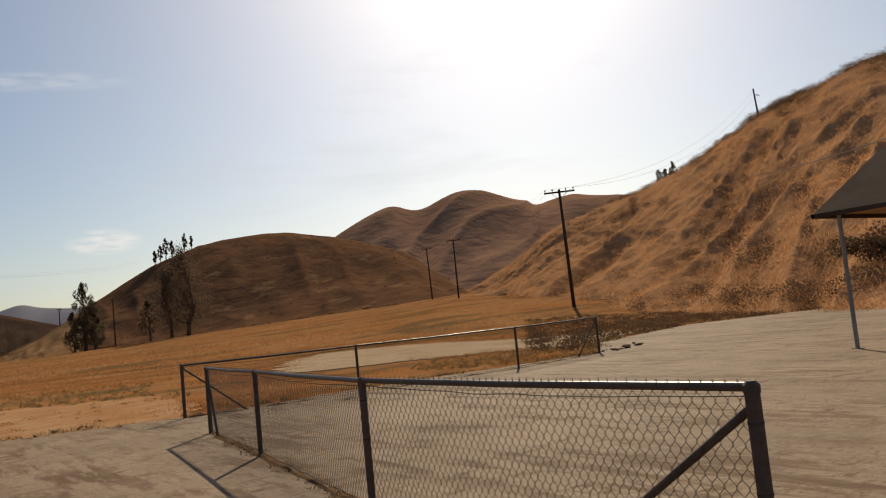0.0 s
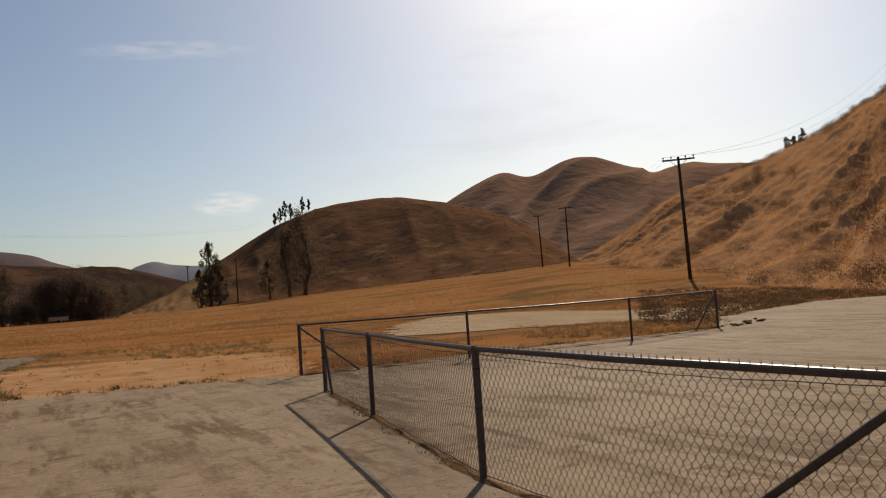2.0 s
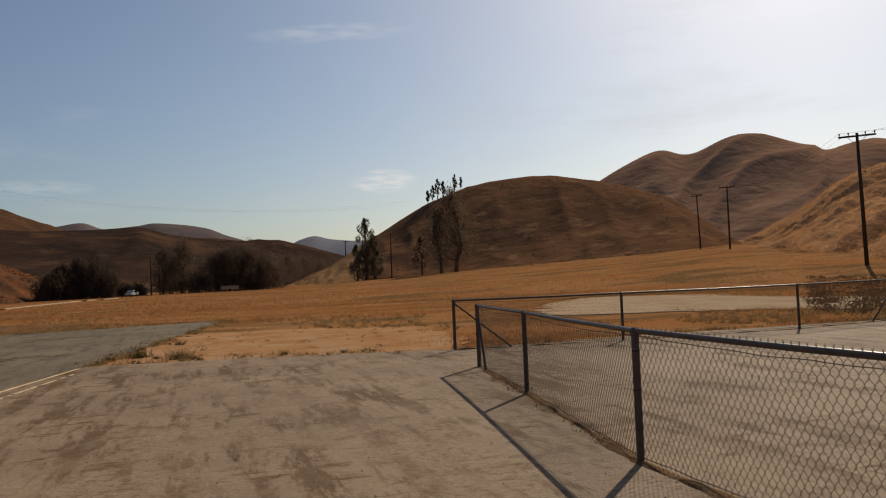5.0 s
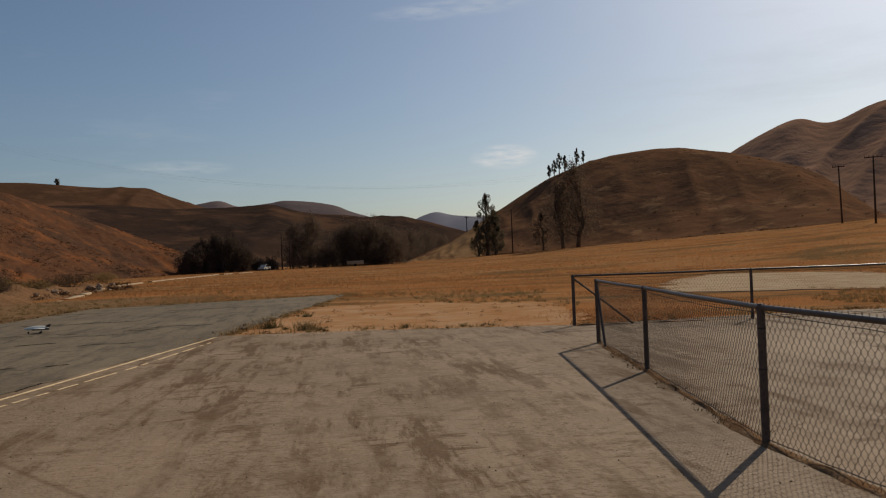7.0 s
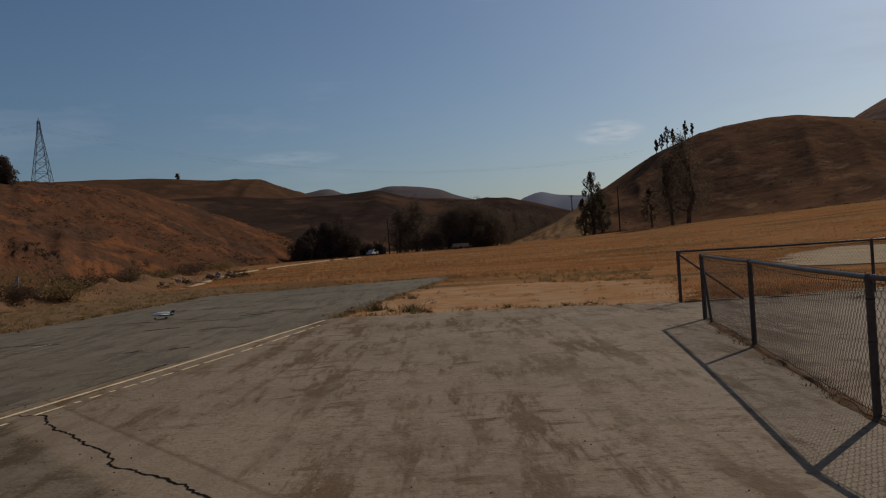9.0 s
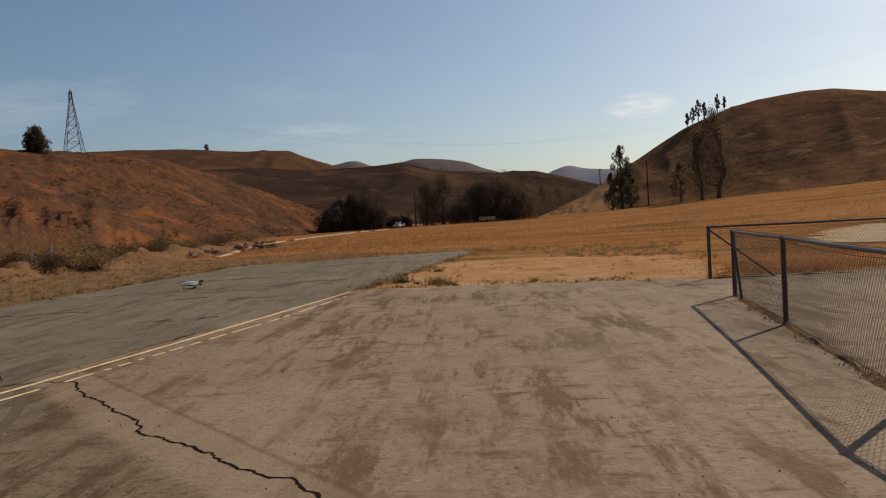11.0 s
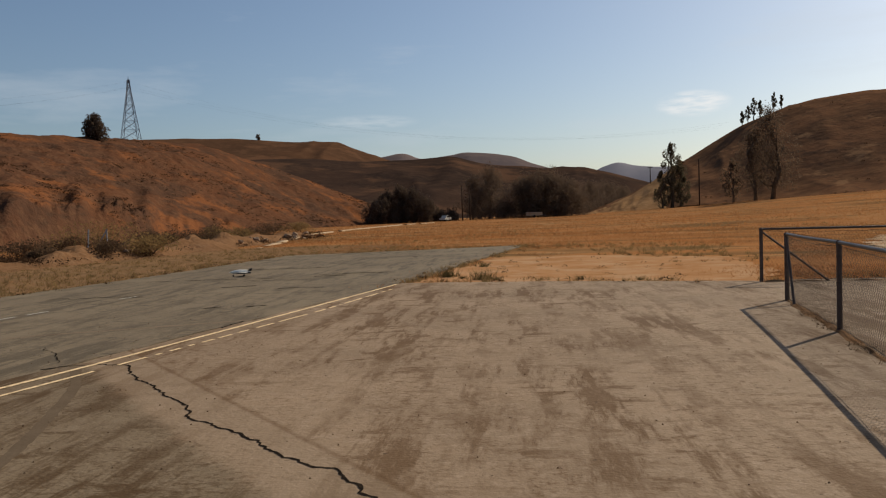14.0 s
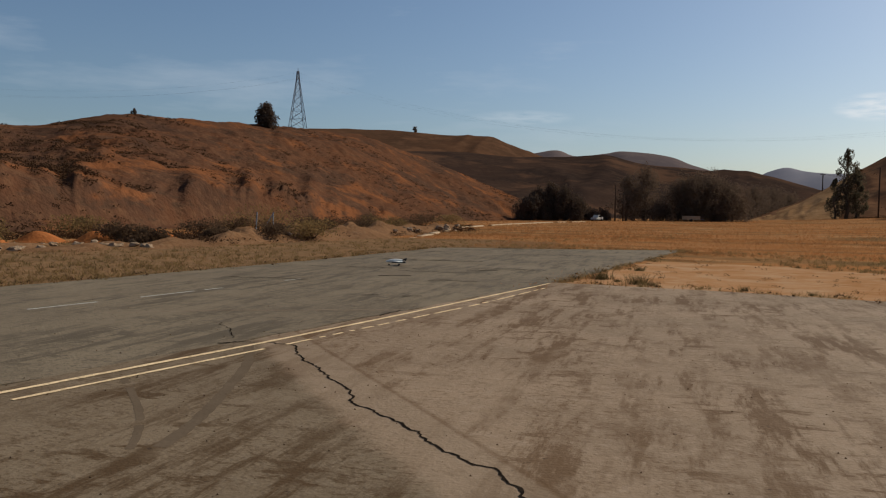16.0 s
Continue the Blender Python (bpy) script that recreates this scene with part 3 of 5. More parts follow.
def fence(name, posts, label, lean=(), braces=(), big=(), mesh_r=0.0018):
    """posts: (x, y) along the line; braces: (post, to x, y, height at the post)."""
    z0 = 0.0
    root = tagged(empty(name, (posts[0][0], posts[0][1], z0)), label, "fence")
    o = Vector((posts[0][0], posts[0][1], z0))
    for i, (x, y) in enumerate(posts):
        p = Vector((x, y, z0)) - o
        r = POST_R * (1.12 if i in big else 1.0)
        bm = tube(bmesh.new(), [p + Vector((0, 0, -0.04)), p + Vector((0, 0, FENCE_H * 0.5)), p + Vector((0, 0, FENCE_H - 0.02))], r, 14)
        post = part("post", bm, M_POST, root, smooth=False)
        bm = tube(bmesh.new(), [p + Vector((0, 0, FENCE_H - 0.03)), p + Vector((0, 0, FENCE_H + 0.004)), p + Vector((0, 0, FENCE_H + 0.022))], [r * 1.12, r * 1.12, r * 0.6], 14)
        part("post_cap", bm, M_POST, post)
        for hz in (0.25, 0.55, 0.85):
            part("tie_band", tube(bmesh.new(), [p + Vector((0, 0, hz)), p + Vector((0, 0, hz + 0.012))], r * 1.06, 12), M_WIRE, post)
    for (x0, y0), (x1, y1) in zip(posts, posts[1:]):
        a, b = Vector((x0, y0, z0)) - o, Vector((x1, y1, z0)) - o
        top = Vector((0, 0, FENCE_H - 0.005))
        mid = (a + b) / 2 + top + Vector((0, 0, -0.008))
        part("top_rail", tube(bmesh.new(), [a + top, mid, b + top], 0.0215, 12), M_RAIL, root, "galvanised pipe shining along its top")
        part("wire_mesh", wire_mesh(bmesh.new(), a, b, FENCE_H + 0.034, r=mesh_r), M_WIRE, root, "sagging diamond wire mesh")
        pts = [a.lerp(b, k / 24) + Vector((0, 0, FENCE_H - 0.045 - 0.03 * math.sin(math.pi * k / 24) - 0.012 * noise.noise((k * 0.4, x0, 1)))) for k in range(25)]
        part("tension_wire", tube(bmesh.new(), pts, 0.0035, 5), M_WIRE, root)
        pts = [a.lerp(b, k / 24) + Vector((0, 0, 0.045 + 0.012 * noise.noise((k * 0.5, x0, 4)))) for k in range(25)]
        part("bottom_wire", tube(bmesh.new(), pts, 0.004, 5), M_WIRE, root)
    for i, x, y, h in braces:
        p = Vector((posts[i][0], posts[i][1], z0)) - o
        q = Vector((x, y, z0)) - o
        part("brace", tube(bmesh.new(), [p + Vector((0, 0, h)), q + Vector((0, 0, 0.0))], 0.021, 10), M_POST, root)
    return root


NEAR = [(3.03, 2.05), (3.04, 5.5), (3.66, 9.27), (4.13, 12.45)]
FAR = [(4.70, 15.62), (8.35, 15.25), (12.8, 15.15), (16.45, 15.9)]
fence("chain_link_fence", NEAR, "dark weathered pipe fence with chain link on the apron", braces=[(0, 3.05, 3.35, 0.93), (3, 4.0, 11.75, 0.97)], big=(0, 3))
fence("chain_link_fence", FAR, "low chain link fence along the concrete's far edge", braces=[(0, 5.9, 15.5, 0.97), (3, 15.4, 15.68, 0.95)], big=(0, 3), mesh_r=0.0017)

# ---- pavement markings and cracks ----
def ribbon(name, pts, width, z, mat, label, category, jitter=0.0, gaps=0.0, seed=0, step=0.12, kind="structure", freq=0.22):
    """A flat painted or filled strip along points, uneven at its edges, broken where it is worn away."""
    rnd = random.Random(seed)
    line = []
    for (x0, y0), (x1, y1) in zip(pts, pts[1:]):
        n = max(1, int(math.hypot(x1 - x0, y1 - y0) / step))
        line += [(x0 + (x1 - x0) * k / n, y0 + (y1 - y0) * k / n) for k in range(n)]
    line.append(pts[-1])
    verts, faces, prev = [], [], None
    for i, (x, y) in enumerate(line):
        x1, y1 = line[min(i + 1, len(line) - 1)]
        x0, y0 = line[max(i - 1, 0)]
        d = math.hypot(x1 - x0, y1 - y0) or 1
        nx, ny = -(y1 - y0) / d, (x1 - x0) / d
        off = jitter * (noise.noise((i * 0.35, seed, 0.5)) + noise.noise((i * 0.9, seed, 4.5)))
        w0 = width / 2 * (1 + 0.5 * rnd.uniform(-1, 1) * (1 if jitter else 0.35))
        w1 = width / 2 * (1 + 0.5 * rnd.uniform(-1, 1) * (1 if jitter else 0.35))
        if gaps and noise.noise((i * freq, seed + 3.0, 2.0)) > 0.55 - gaps:
            prev = None
            continue
        verts += [(x + nx * (off + w0), y + ny * (off + w0), z), (x + nx * (off - w1), y + ny * (off - w1), z)]
        if prev is not None:
            b = len(verts) - 4
            faces.append((b, b + 1, b + 3, b + 2))
        prev = i
    return tagged(mesh_object(name, verts, faces, mat), label, category, kind=kind)


ux, uy = (YEL_B[0] - YEL_A[0]), (YEL_B[1] - YEL_A[1])
ul = math.hypot(ux, uy)


def smooth_xy(pts, n=30):
    """A rounded line through plan points."""
    return [(q[0], q[1]) for q in smooth_line([Vector((x, y, 0)) for x, y in pts], n)]


ux, uy = ux / ul, uy / ul
ribbon("line_marking", [(YEL_A[0] - ux * 20 - 0.13, YEL_A[1] - uy * 20), (-4.42, 7.75), (-3.86, 10.4), (YEL_B[0] - 0.08, YEL_B[1] - 0.4)], 0.066, 0.005, M_YELLOW, "worn pale yellow painted line between runway and apron", "marking", gaps=0.06, seed=1)
ribbon("line_marking", [(YEL_A[0] - ux * 20 + 0.17, YEL_A[1] - uy * 20), (-4.14, 7.7)], 0.052, 0.005, M_YELLOW, "second yellow line, worn thin beside the first", "marking", gaps=0.2, seed=7, freq=0.4)
ribbon("line_marking", [(-4.12, 7.8), (-3.6, 10.1), (-3.1, 12.3), (-2.5, 15.8)], 0.048, 0.005, M_YELLOW, "second yellow line, flaked into dashes", "marking", gaps=0.42, seed=9, freq=0.24, step=0.05)
for k, (a, b) in enumerate((((-9.55, 5.6), (-9.2, 7.2)), ((-9.1, 7.7), (-8.92, 8.6)), ((-8.84, 9.1), (-8.62, 10.25)), ((-8.46, 11.08), (-8.14, 13.05)), ((-7.91, 14.73), (-7.74, 15.48)))):
    ribbon("line_marking", [a, b], 0.07, 0.001, M_WHITE, "faded white dash on grey asphalt", "marking", gaps=0.15, seed=11 + k, freq=0.5)
ribbon("seam", [(-7.68, 9.23), (-6.21, 10.23), (-3.95, 11.3)], 0.09, -0.002, M_SHOULDER, "pale filled seam across the asphalt", "seam", jitter=0.02, seed=31)
for k, (pts_, w) in enumerate((([(-5.3, 12.98), (-5.07, 13.2)], 0.05), ([(-4.62, 13.15), (-4.3, 13.3)], 0.06), ([(-4.04, 10.5), (-4.02, 10.82), (-3.96, 11.2)], 0.035), ([(-4.86, 7.62), (-4.68, 7.75)], 0.035), ([(-5.7, 9.0), (-5.3, 8.6), (-4.9, 8.0)], 0.01), ([(-6.6, 17.2), (-5.9, 17.5)], 0.09), ([(-5.2, 20.0), (-4.4, 20.2)], 0.10))):
    ribbon("crack", pts_, w, 0.0015, M_CRACK, "short dark crack in the asphalt", "crack", jitter=0.03, seed=70 + k, step=0.05)
for k, sk in enumerate(([(-4.45, 7.58), (-3.97, 6.72), (-3.59, 5.76), (-3.24, 4.76), (-3.09, 4.14)], [(-4.66, 5.8), (-3.95, 5.05), (-3.51, 4.5), (-3.23, 4.04)])):
    ribbon("tyre_mark", smooth_xy(sk), 0.10 - 0.04 * k, 0.0012, M_SKID, "faint curved tyre mark on worn concrete", "tyre mark", gaps=0.22, seed=35 + k, step=0.05)
CRACK = [(-4.75, 7.75), (-4.4, 7.85), (-4.0, 7.78), (-3.72, 7.3), (-3.5, 7.0), (-3.2, 6.72), (-2.9, 6.3), (-2.6, 6.0), (-2.42, 5.6), (-1.9, 5.2), (-1.55, 4.8), (-1.2, 4.48), (-1.05, 4.42), (-0.9, 4.2), (-0.78, 4.0), (-0.3, 3.5), (0.1, 2.6)]
ribbon("crack", CRACK, 0.021, 0.003, M_CRACK, "jagged dark crack across the concrete", "crack", jitter=0.024, seed=21, step=0.035)
rc = random.Random(5)
for k in range(14):
    x, y = rc.uniform(-9.5, -1.5), rc.uniform(14, 34)
    if x > -2.6 + (y - 17) * 0.13 - 0.6:
        continue
    L = rc.uniform(0.6, 2.4)
    ribbon("crack", [(x - L, y - L * 0.12), (x, y + rc.uniform(-0.2, 0.2)), (x + L * 0.7, y + 0.2)], rc.uniform(0.05, 0.10), 0.001, M_CRACK, "weathered crack with dead weeds in the asphalt", "crack", jitter=0.2, gaps=0.2, seed=40 + k, step=0.15)

# ---- vegetation ----
M_LEAF = material("dusty_leaves", (0.125, 0.10, 0.062), (0.10, 0.082, 0.052), 2.0, (0.15, 0.12, 0.074), 0.4, bump=0, rnd=0.2, glow=0.45, rough=0.7)
# these two distant leaf tones are lightened to carry haze in their colour
M_LEAF_D = material("hazed_brown_green_leaves", (0.15, 0.103, 0.071), (0.125, 0.088, 0.062), 2.0, (0.165, 0.115, 0.078), 0.4, bump=0, rnd=0.1, glow=0.4, rough=0.75)
M_LEAF_H = material("hazed_eucalyptus_leaves", (0.135, 0.09, 0.06), (0.115, 0.08, 0.054), 2.0, (0.15, 0.10, 0.066), 0.4, bump=0, rnd=0.08, glow=0.5, rough=0.75)
M_LEAF_K = material("dark_leaves", (0.11, 0.078, 0.056), (0.09, 0.064, 0.048), 2.0, (0.13, 0.09, 0.062), 0.4, bump=0, rnd=0.1, glow=0.3, rough=0.75)
M_SAGE = material("brown_sage", (0.112, 0.068, 0.04), (0.085, 0.055, 0.035), 2.0, (0.135, 0.084, 0.048), 0.3, bump=0, rnd=0.15, glow=0.4)
M_BUSH = material("dark_brown_bush", (0.135, 0.084, 0.05), (0.105, 0.068, 0.043), 2.0, (0.155, 0.10, 0.058), 0.3, bump=0, rnd=0.12, glow=0.3)
M_SCRUB = material("dark_dry_scrub", (0.078, 0.042, 0.022), (0.056, 0.033, 0.02), 2.0, (0.10, 0.055, 0.028), 0.3, bump=0, rnd=0.2, glow=0.2)
M_STRAW = material("golden_straw", (0.43, 0.225, 0.105), (0.33, 0.165, 0.075), 3.0, (0.48, 0.295, 0.155), 0.5, bump=0, rnd=0.2, glow=0.62)
M_STRAW_R = material("orange_straw", (0.34, 0.15, 0.055), (0.29, 0.132, 0.05), 10.0, (0.36, 0.185, 0.078), 1.5, bump=0, rnd=0.1, glow=0.55)
drifts(M_STRAW_R, (0.15, 0.097, 0.047), 4.5, 0.47, 0.60, 0.85)
drifts(M_STRAW_R, (0.39, 0.22, 0.105), 3.2, 0.54, 0.66, 0.6, turn=5)
M_OLIVE = material("olive_weeds", (0.185, 0.125, 0.055), (0.225, 0.14, 0.06), 2.0, (0.145, 0.108, 0.05), 0.4, bump=0, rnd=0.2, glow=0.5)
M_BARK = material("grey_brown_bark", (0.13, 0.095, 0.065), (0.085, 0.062, 0.045), 0.8, (0.17, 0.13, 0.095), 0.1, bump=0.6, bump_size=0.06)
M_POLE = material("creosoted_timber", (0.055, 0.037, 0.026), (0.075, 0.05, 0.035), 1.0, (0.04, 0.028, 0.02), 0.1, bump=0.4, bump_size=0.05, stretch=(1, 1, 0.1))
M_STEEL = material("grey_galvanised_steel", (0.27, 0.285, 0.31), (0.23, 0.245, 0.27), 3.0, (0.11, 0.115, 0.13), 0.5, rough=0.5, metal=0.4, bump=0)
M_CABLE = material("dark_cable", (0.09, 0.085, 0.085), (0.12, 0.11, 0.11), 2.0, (0.08, 0.075, 0.075), 0.3, bump=0, rough=0.6)
M_GREYP = material("grey_painted_post", (0.30, 0.265, 0.23), (0.25, 0.22, 0.195), 0.5, (0.16, 0.14, 0.12), 0.06, bump=0.1, bump_size=0.03, rough=0.6)
M_GLASSY = material("brown_glazed_insulator", (0.10, 0.06, 0.045), (0.08, 0.05, 0.04), 0.2, (0.06, 0.04, 0.03), 0.05, bump=0, rough=0.25)

nrng = np.random.RandomState(7)


def shards(centres, radii, n, size, rng=nrng, flat=0.0):
    """n small leaf triangles about each centre, within an ellipsoid; returns verts and faces."""
    centres, radii = np.asarray(centres, float), np.asarray(radii, float)
    m = len(centres) * n
    d = rng.normal(size=(m, 3))
    d /= np.linalg.norm(d, axis=1)[:, None]
    d *= rng.uniform(0.25, 1.0, (m, 1)) ** 0.5
    c = np.repeat(centres, n, 0) + d * np.repeat(radii, n, 0)
    s = np.repeat(np.asarray(size, float) * np.ones(len(centres)), n)[:, None] * rng.uniform(0.5, 1.3, (m, 1))
    a = rng.normal(size=(m, 3))
    a[:, 2] *= 1 - flat
    a /= np.linalg.norm(a, axis=1)[:, None]
    b = np.cross(a, rng.normal(size=(m, 3)))
    b /= np.linalg.norm(b, axis=1)[:, None]
    v = np.stack([c - a * s * 0.5 - b * s * 0.28, c - a * s * 0.2 + b * s * 0.4, c + a * s * 0.7, c - a * s * 0.05 - b * s * 0.36], 1).reshape(-1, 3)
    f = np.arange(m * 4).reshape(-1, 4)
    return v, f


def blades(base, height, width, n, rng=nrng, lean=0.45, spread=0.0):
    """n thin upright blades at each place."""
    base = np.repeat(np.asarray(base, float), n, 0)
    m = len(base)
    h = np.repeat(np.asarray(height, float) * np.ones(m // n), n) * rng.uniform(0.5, 1.15, m)
    w = np.repeat(np.asarray(width, float) * np.ones(m // n), n)
    ang = rng.uniform(0, math.tau, m)
    jit = rng.normal(scale=1.0, size=(m, 2)) * (h * 0.45 + spread)[:, None]
    p = base + np.c_[jit, np.zeros(m)]
    side = np.c_[np.cos(ang), np.sin(ang), np.zeros(m)] * w[:, None]
    tip = p + np.c_[rng.normal(scale=lean, size=(m, 2)) * h[:, None], h]
    v = np.stack([p - side, p + side, tip], 1).reshape(-1, 3)
    return v, np.arange(m * 3).reshape(-1, 3)


def stuff(name, v, f, mat, label, category):
    return tagged(mesh_object(name, v.tolist(), f.tolist(), mat), label, category, kind="stuff")


def inside(poly, x, y):
    hit = False
    for (x0, y0), (x1, y1) in zip(poly, poly[1:] + poly[:1]):
        if (y0 > y) != (y1 > y) and x < (x1 - x0) * (y - y0) / (y1 - y0) + x0:
            hit = not hit
    return hit


def hill_height(name, x, y):
    g = HILL_FACE[name][0].reshape(-1, 3)
    return float(g[np.argmin((g[:, 0] - x) ** 2 + (g[:, 1] - y) ** 2), 2])


def tree(name, x, y, z, h, spread, label, seed, mat=None, leaves=1400, leaf=0.4, bare=0.3, lumps=16, airy=0.5, category="tree"):
    rnd = random.Random(seed)
    rng = np.random.RandomState(seed)
    root = tagged(empty(name, (x, y, z)), label, category)
    bend = [Vector((rnd.uniform(-1, 1) * h * 0.03 * k, rnd.uniform(-1, 1) * h * 0.03 * k, h * 0.8 * k / 5 - (0.3 if k == 0 else 0))) for k in range(6)]
    part("trunk", tube(bmesh.new(), bend, [h * 0.028 * (1 - 0.15 * k) for k in range(6)], 8), M_BARK, root, smooth=True)
    cs, rs = [], []
    lumps = int(lumps * 1.7)
    for k in range(lumps):
        f = bare + (1 - bare) * (k + 0.5) / lumps
        w = math.sin(math.pi * min(0.97, 0.18 + 0.8 * (f - bare) / (1 - bare))) ** 0.7
        a = rnd.uniform(0, math.tau)
        off = spread * 0.5 * w * rnd.uniform(0.1, 0.95)
        c = Vector((math.cos(a) * off, math.sin(a) * off, h * (0.08 + 0.88 * f)))
        r = spread * rnd.uniform(0.09, 0.2) * (0.6 + 0.6 * w)
        cs.append(c)
        rs.append((r, r, r * rnd.uniform(1.0, 2.2)))
        if k % 4 == 0:
            st = bend[min(5, max(1, int(f * 5)))]
            part("limb", tube(bmesh.new(), [st * 0.92, st.lerp(c, 0.5) + Vector((0, 0, -0.04 * h)), c], [h * 0.011, h * 0.008, h * 0.003], 6), M_BARK, root)
    v, f = shards([tuple(c) for c in cs], rs, max(20, leaves // lumps), leaf, rng)
    me = bpy.data.meshes.new("crown")
    me.from_pydata(v.tolist(), [], f.tolist())
    me.materials.append(mat or M_LEAF)
    ob = new("crown", me)
    ob.parent = root
    return root


def tree_at(az, r, h, spread, label, seed, hill_name=None, **k):
    p = P(az, r)
    z = hill_height(hill_name, p.x, p.y) if hill_name else ground_z(p.x, p.y)
    return tree(k.pop("name", "tree"), p.x, p.y, z - 0.15, h, spread, label, seed, **k)


# slender trees on the ridge of the middle hill and at its foot
for az, r, h, s, sd_ in ((-15.5, 258, 4.6, 1.6, 1), (-15.9, 259, 5.4, 1.7, 2), (-16.25, 259, 7.0, 2.0, 3), (-16.65, 260, 5.6, 1.9, 6), (-17.5, 261, 6.2, 1.7, 4), (-17.95, 262, 4.6, 1.4, 5)):
    tagged(tree_at(az, r, h, s, "slender grey-green eucalyptus on the hill's ridge", sd_, "hill_middle", leaves=900, leaf=0.3, bare=0.22, lumps=10), group="trees on the ridge")
tree_at(-10.85, 193, 15.6, 5.6, "tall airy eucalyptus at the foot of the hill", 11, leaves=7000, leaf=0.24, bare=0.05, lumps=22)
tree_at(-11.45, 195, 10.6, 4.8, "dusty eucalyptus with a loose crown", 12, leaves=5000, leaf=0.24, bare=0.05, lumps=16)
tree_at(-10.25, 192, 9.0, 4.4, "dusty eucalyptus with a loose crown", 13, leaves=4000, leaf=0.24, bare=0.05, lumps=12)
tree_at(-14.9, 187, 9.6, 6.0, "thin brown-green tree below the hill", 14, mat=M_LEAF_H, leaves=2600, leaf=0.28, bare=0.12, lumps=14)
tree_at(-17.35, 184, 19.5, 12.0, "tall hazy eucalyptus rising before the hill", 15, mat=M_LEAF_H, leaves=8000, leaf=0.28, bare=0.12, lumps=30)
tree_at(-16.3, 186, 16.0, 8.5, "tall hazy eucalyptus rising before the hill", 16, mat=M_LEAF_H, leaves=4600, leaf=0.28, bare=0.18, lumps=20)
# the tree line across the valley: a dark low clump, a thin tall group, a broad round group, then a falling tail
for k, (az, r, h, s, n) in enumerate(((10.1, 163, 4.6, 5.0, 2400), (9.2, 165, 6.2, 5.6, 3000), (8.3, 167, 7.4, 6.2, 3400), (7.4, 166, 6.6, 5.8, 3000), (6.6, 168, 5.0, 5.0, 2200), (5.6, 172, 2.4, 4.4, 900), (4.7, 174, 2.0, 4.2, 800), (3.1, 180, 9.4, 5.6, 1900), (1.9, 181, 11.4, 6.8, 2300), (0.8, 184, 3.4, 5.2, 1200), (-0.5, 186, 8.2, 7.6, 3200), (-1.6, 187, 9.6, 8.6, 4200), (-2.8, 188, 9.2, 8.6, 4000), (-4.0, 190, 7.4, 7.6, 3000), (-5.2, 236, 8.0, 9.0, 2600), (-6.4, 256, 8.6, 9.0, 2400), (-7.5, 262, 7.4, 7.5, 1600))):
    low = k < 7
    tagged(tree_at(az, r, h, s * (1.15 if low else 1.5), "dark low tree in the far tree line" if low else "hazy brown-green tree in the far tree line", 30 + k, mat=M_LEAF_K if low else M_LEAF_D, leaves=n * 4, leaf=0.24, bare=0.0, lumps=30), group="trees of the far tree line")
# lone trees on the skyline of the bluff
tree_at(28.75, 143, 3.9, 3.9, "dense dark tree alone on the bluff's edge", 60, "hill_left", mat=M_LEAF_K, leaves=6500, leaf=0.26, bare=0.0, lumps=34)
tree_at(37.4, 122.5, 0.9, 1.0, "small dark bush on the bluff's skyline", 61, "hill_left", mat=M_LEAF_K, leaves=200, leaf=0.25, bare=0.0, lumps=6, name="bush", category="bush")
tree_at(18.2, 700, 4.6, 5.2, "small dark tree on the distant mesa", 62, "hill_mesa", mat=M_LEAF_D, leaves=300, leaf=1.0, bare=0.0, lumps=8)


def slope_points(name, n, seed, lo=0.02, hi=1.0, u0=0.0, u1=1.0):
    g, nu, nv = HILL_FACE[name]
    rng = np.random.RandomState(seed)
    i = (rng.uniform(u0, u1, n) * (nu - 1)).astype(int)
    j = (rng.uniform(lo, hi, n) * nv).astype(int)
    p = g[i, j] + np.c_[rng.uniform(-0.6, 0.6, (n, 2)), np.zeros(n)]
    return p


# open ground round the pavement
PAVED = [apron_edge, runway_edge]
PATCH = [(-2.3, 17.5), (4.9, 16.0), (6.5, 24.0), (3.0, 27.0), (-0.7, 27.5)]
BARE = [(12.5, 27.5), (17.0, 25.0), (20.5, 22.0), (28.0, 25.5), (25.0, 30.0), (26.2, 41.0), (22.6, 44.0), (16.5, 36.5)]


def field_points(n, r0, r1, a0, a1, seed, power=1.0):
    rng = np.random.RandomState(seed)
    out = []
    while len(out) < n:
        r = r0 + (r1 - r0) * rng.uniform() ** power
        az = rng.uniform(a0, a1)
        q = P(az, r)
        if any(inside(o, q.x, q.y) for o in PAVED):
            continue
        out.append((q.x, q.y, ground_z(q.x, q.y)))
    return np.array(out)


# brush on the steep hillside: dry clumps everywhere, dark sage in drifts and along the crest
p = slope_points("hill_right", 15000, 1, 0.0, 1.0, 0.05, 0.85)
v, f = blades(p, nrng.uniform(0.2, 0.45, len(p)), 0.02, 11, lean=0.9, spread=0.3)
stuff("dry_brush", v, f, M_STRAW, "golden clumps of dry grass and brush", "brush")
def in_gullies(name, n, seed, least, lo=0.0, hi=1.0, u0=0.0, u1=1.0):
    """Places on a hill where its folds run deepest."""
    g, nu, nv = HILL_FACE[name]
    rng = np.random.RandomState(seed)
    i = (rng.uniform(u0, u1, n) * (nu - 1)).astype(int)
    j = (rng.uniform(lo, hi, n) * nv).astype(int)
    deep = HILL_GULLY[name][i, j] + rng.uniform(-0.15, 0.15, n) > least
    return g[i, j][deep] + np.c_[rng.uniform(-0.5, 0.5, (deep.sum(), 2)), np.zeros(deep.sum())]


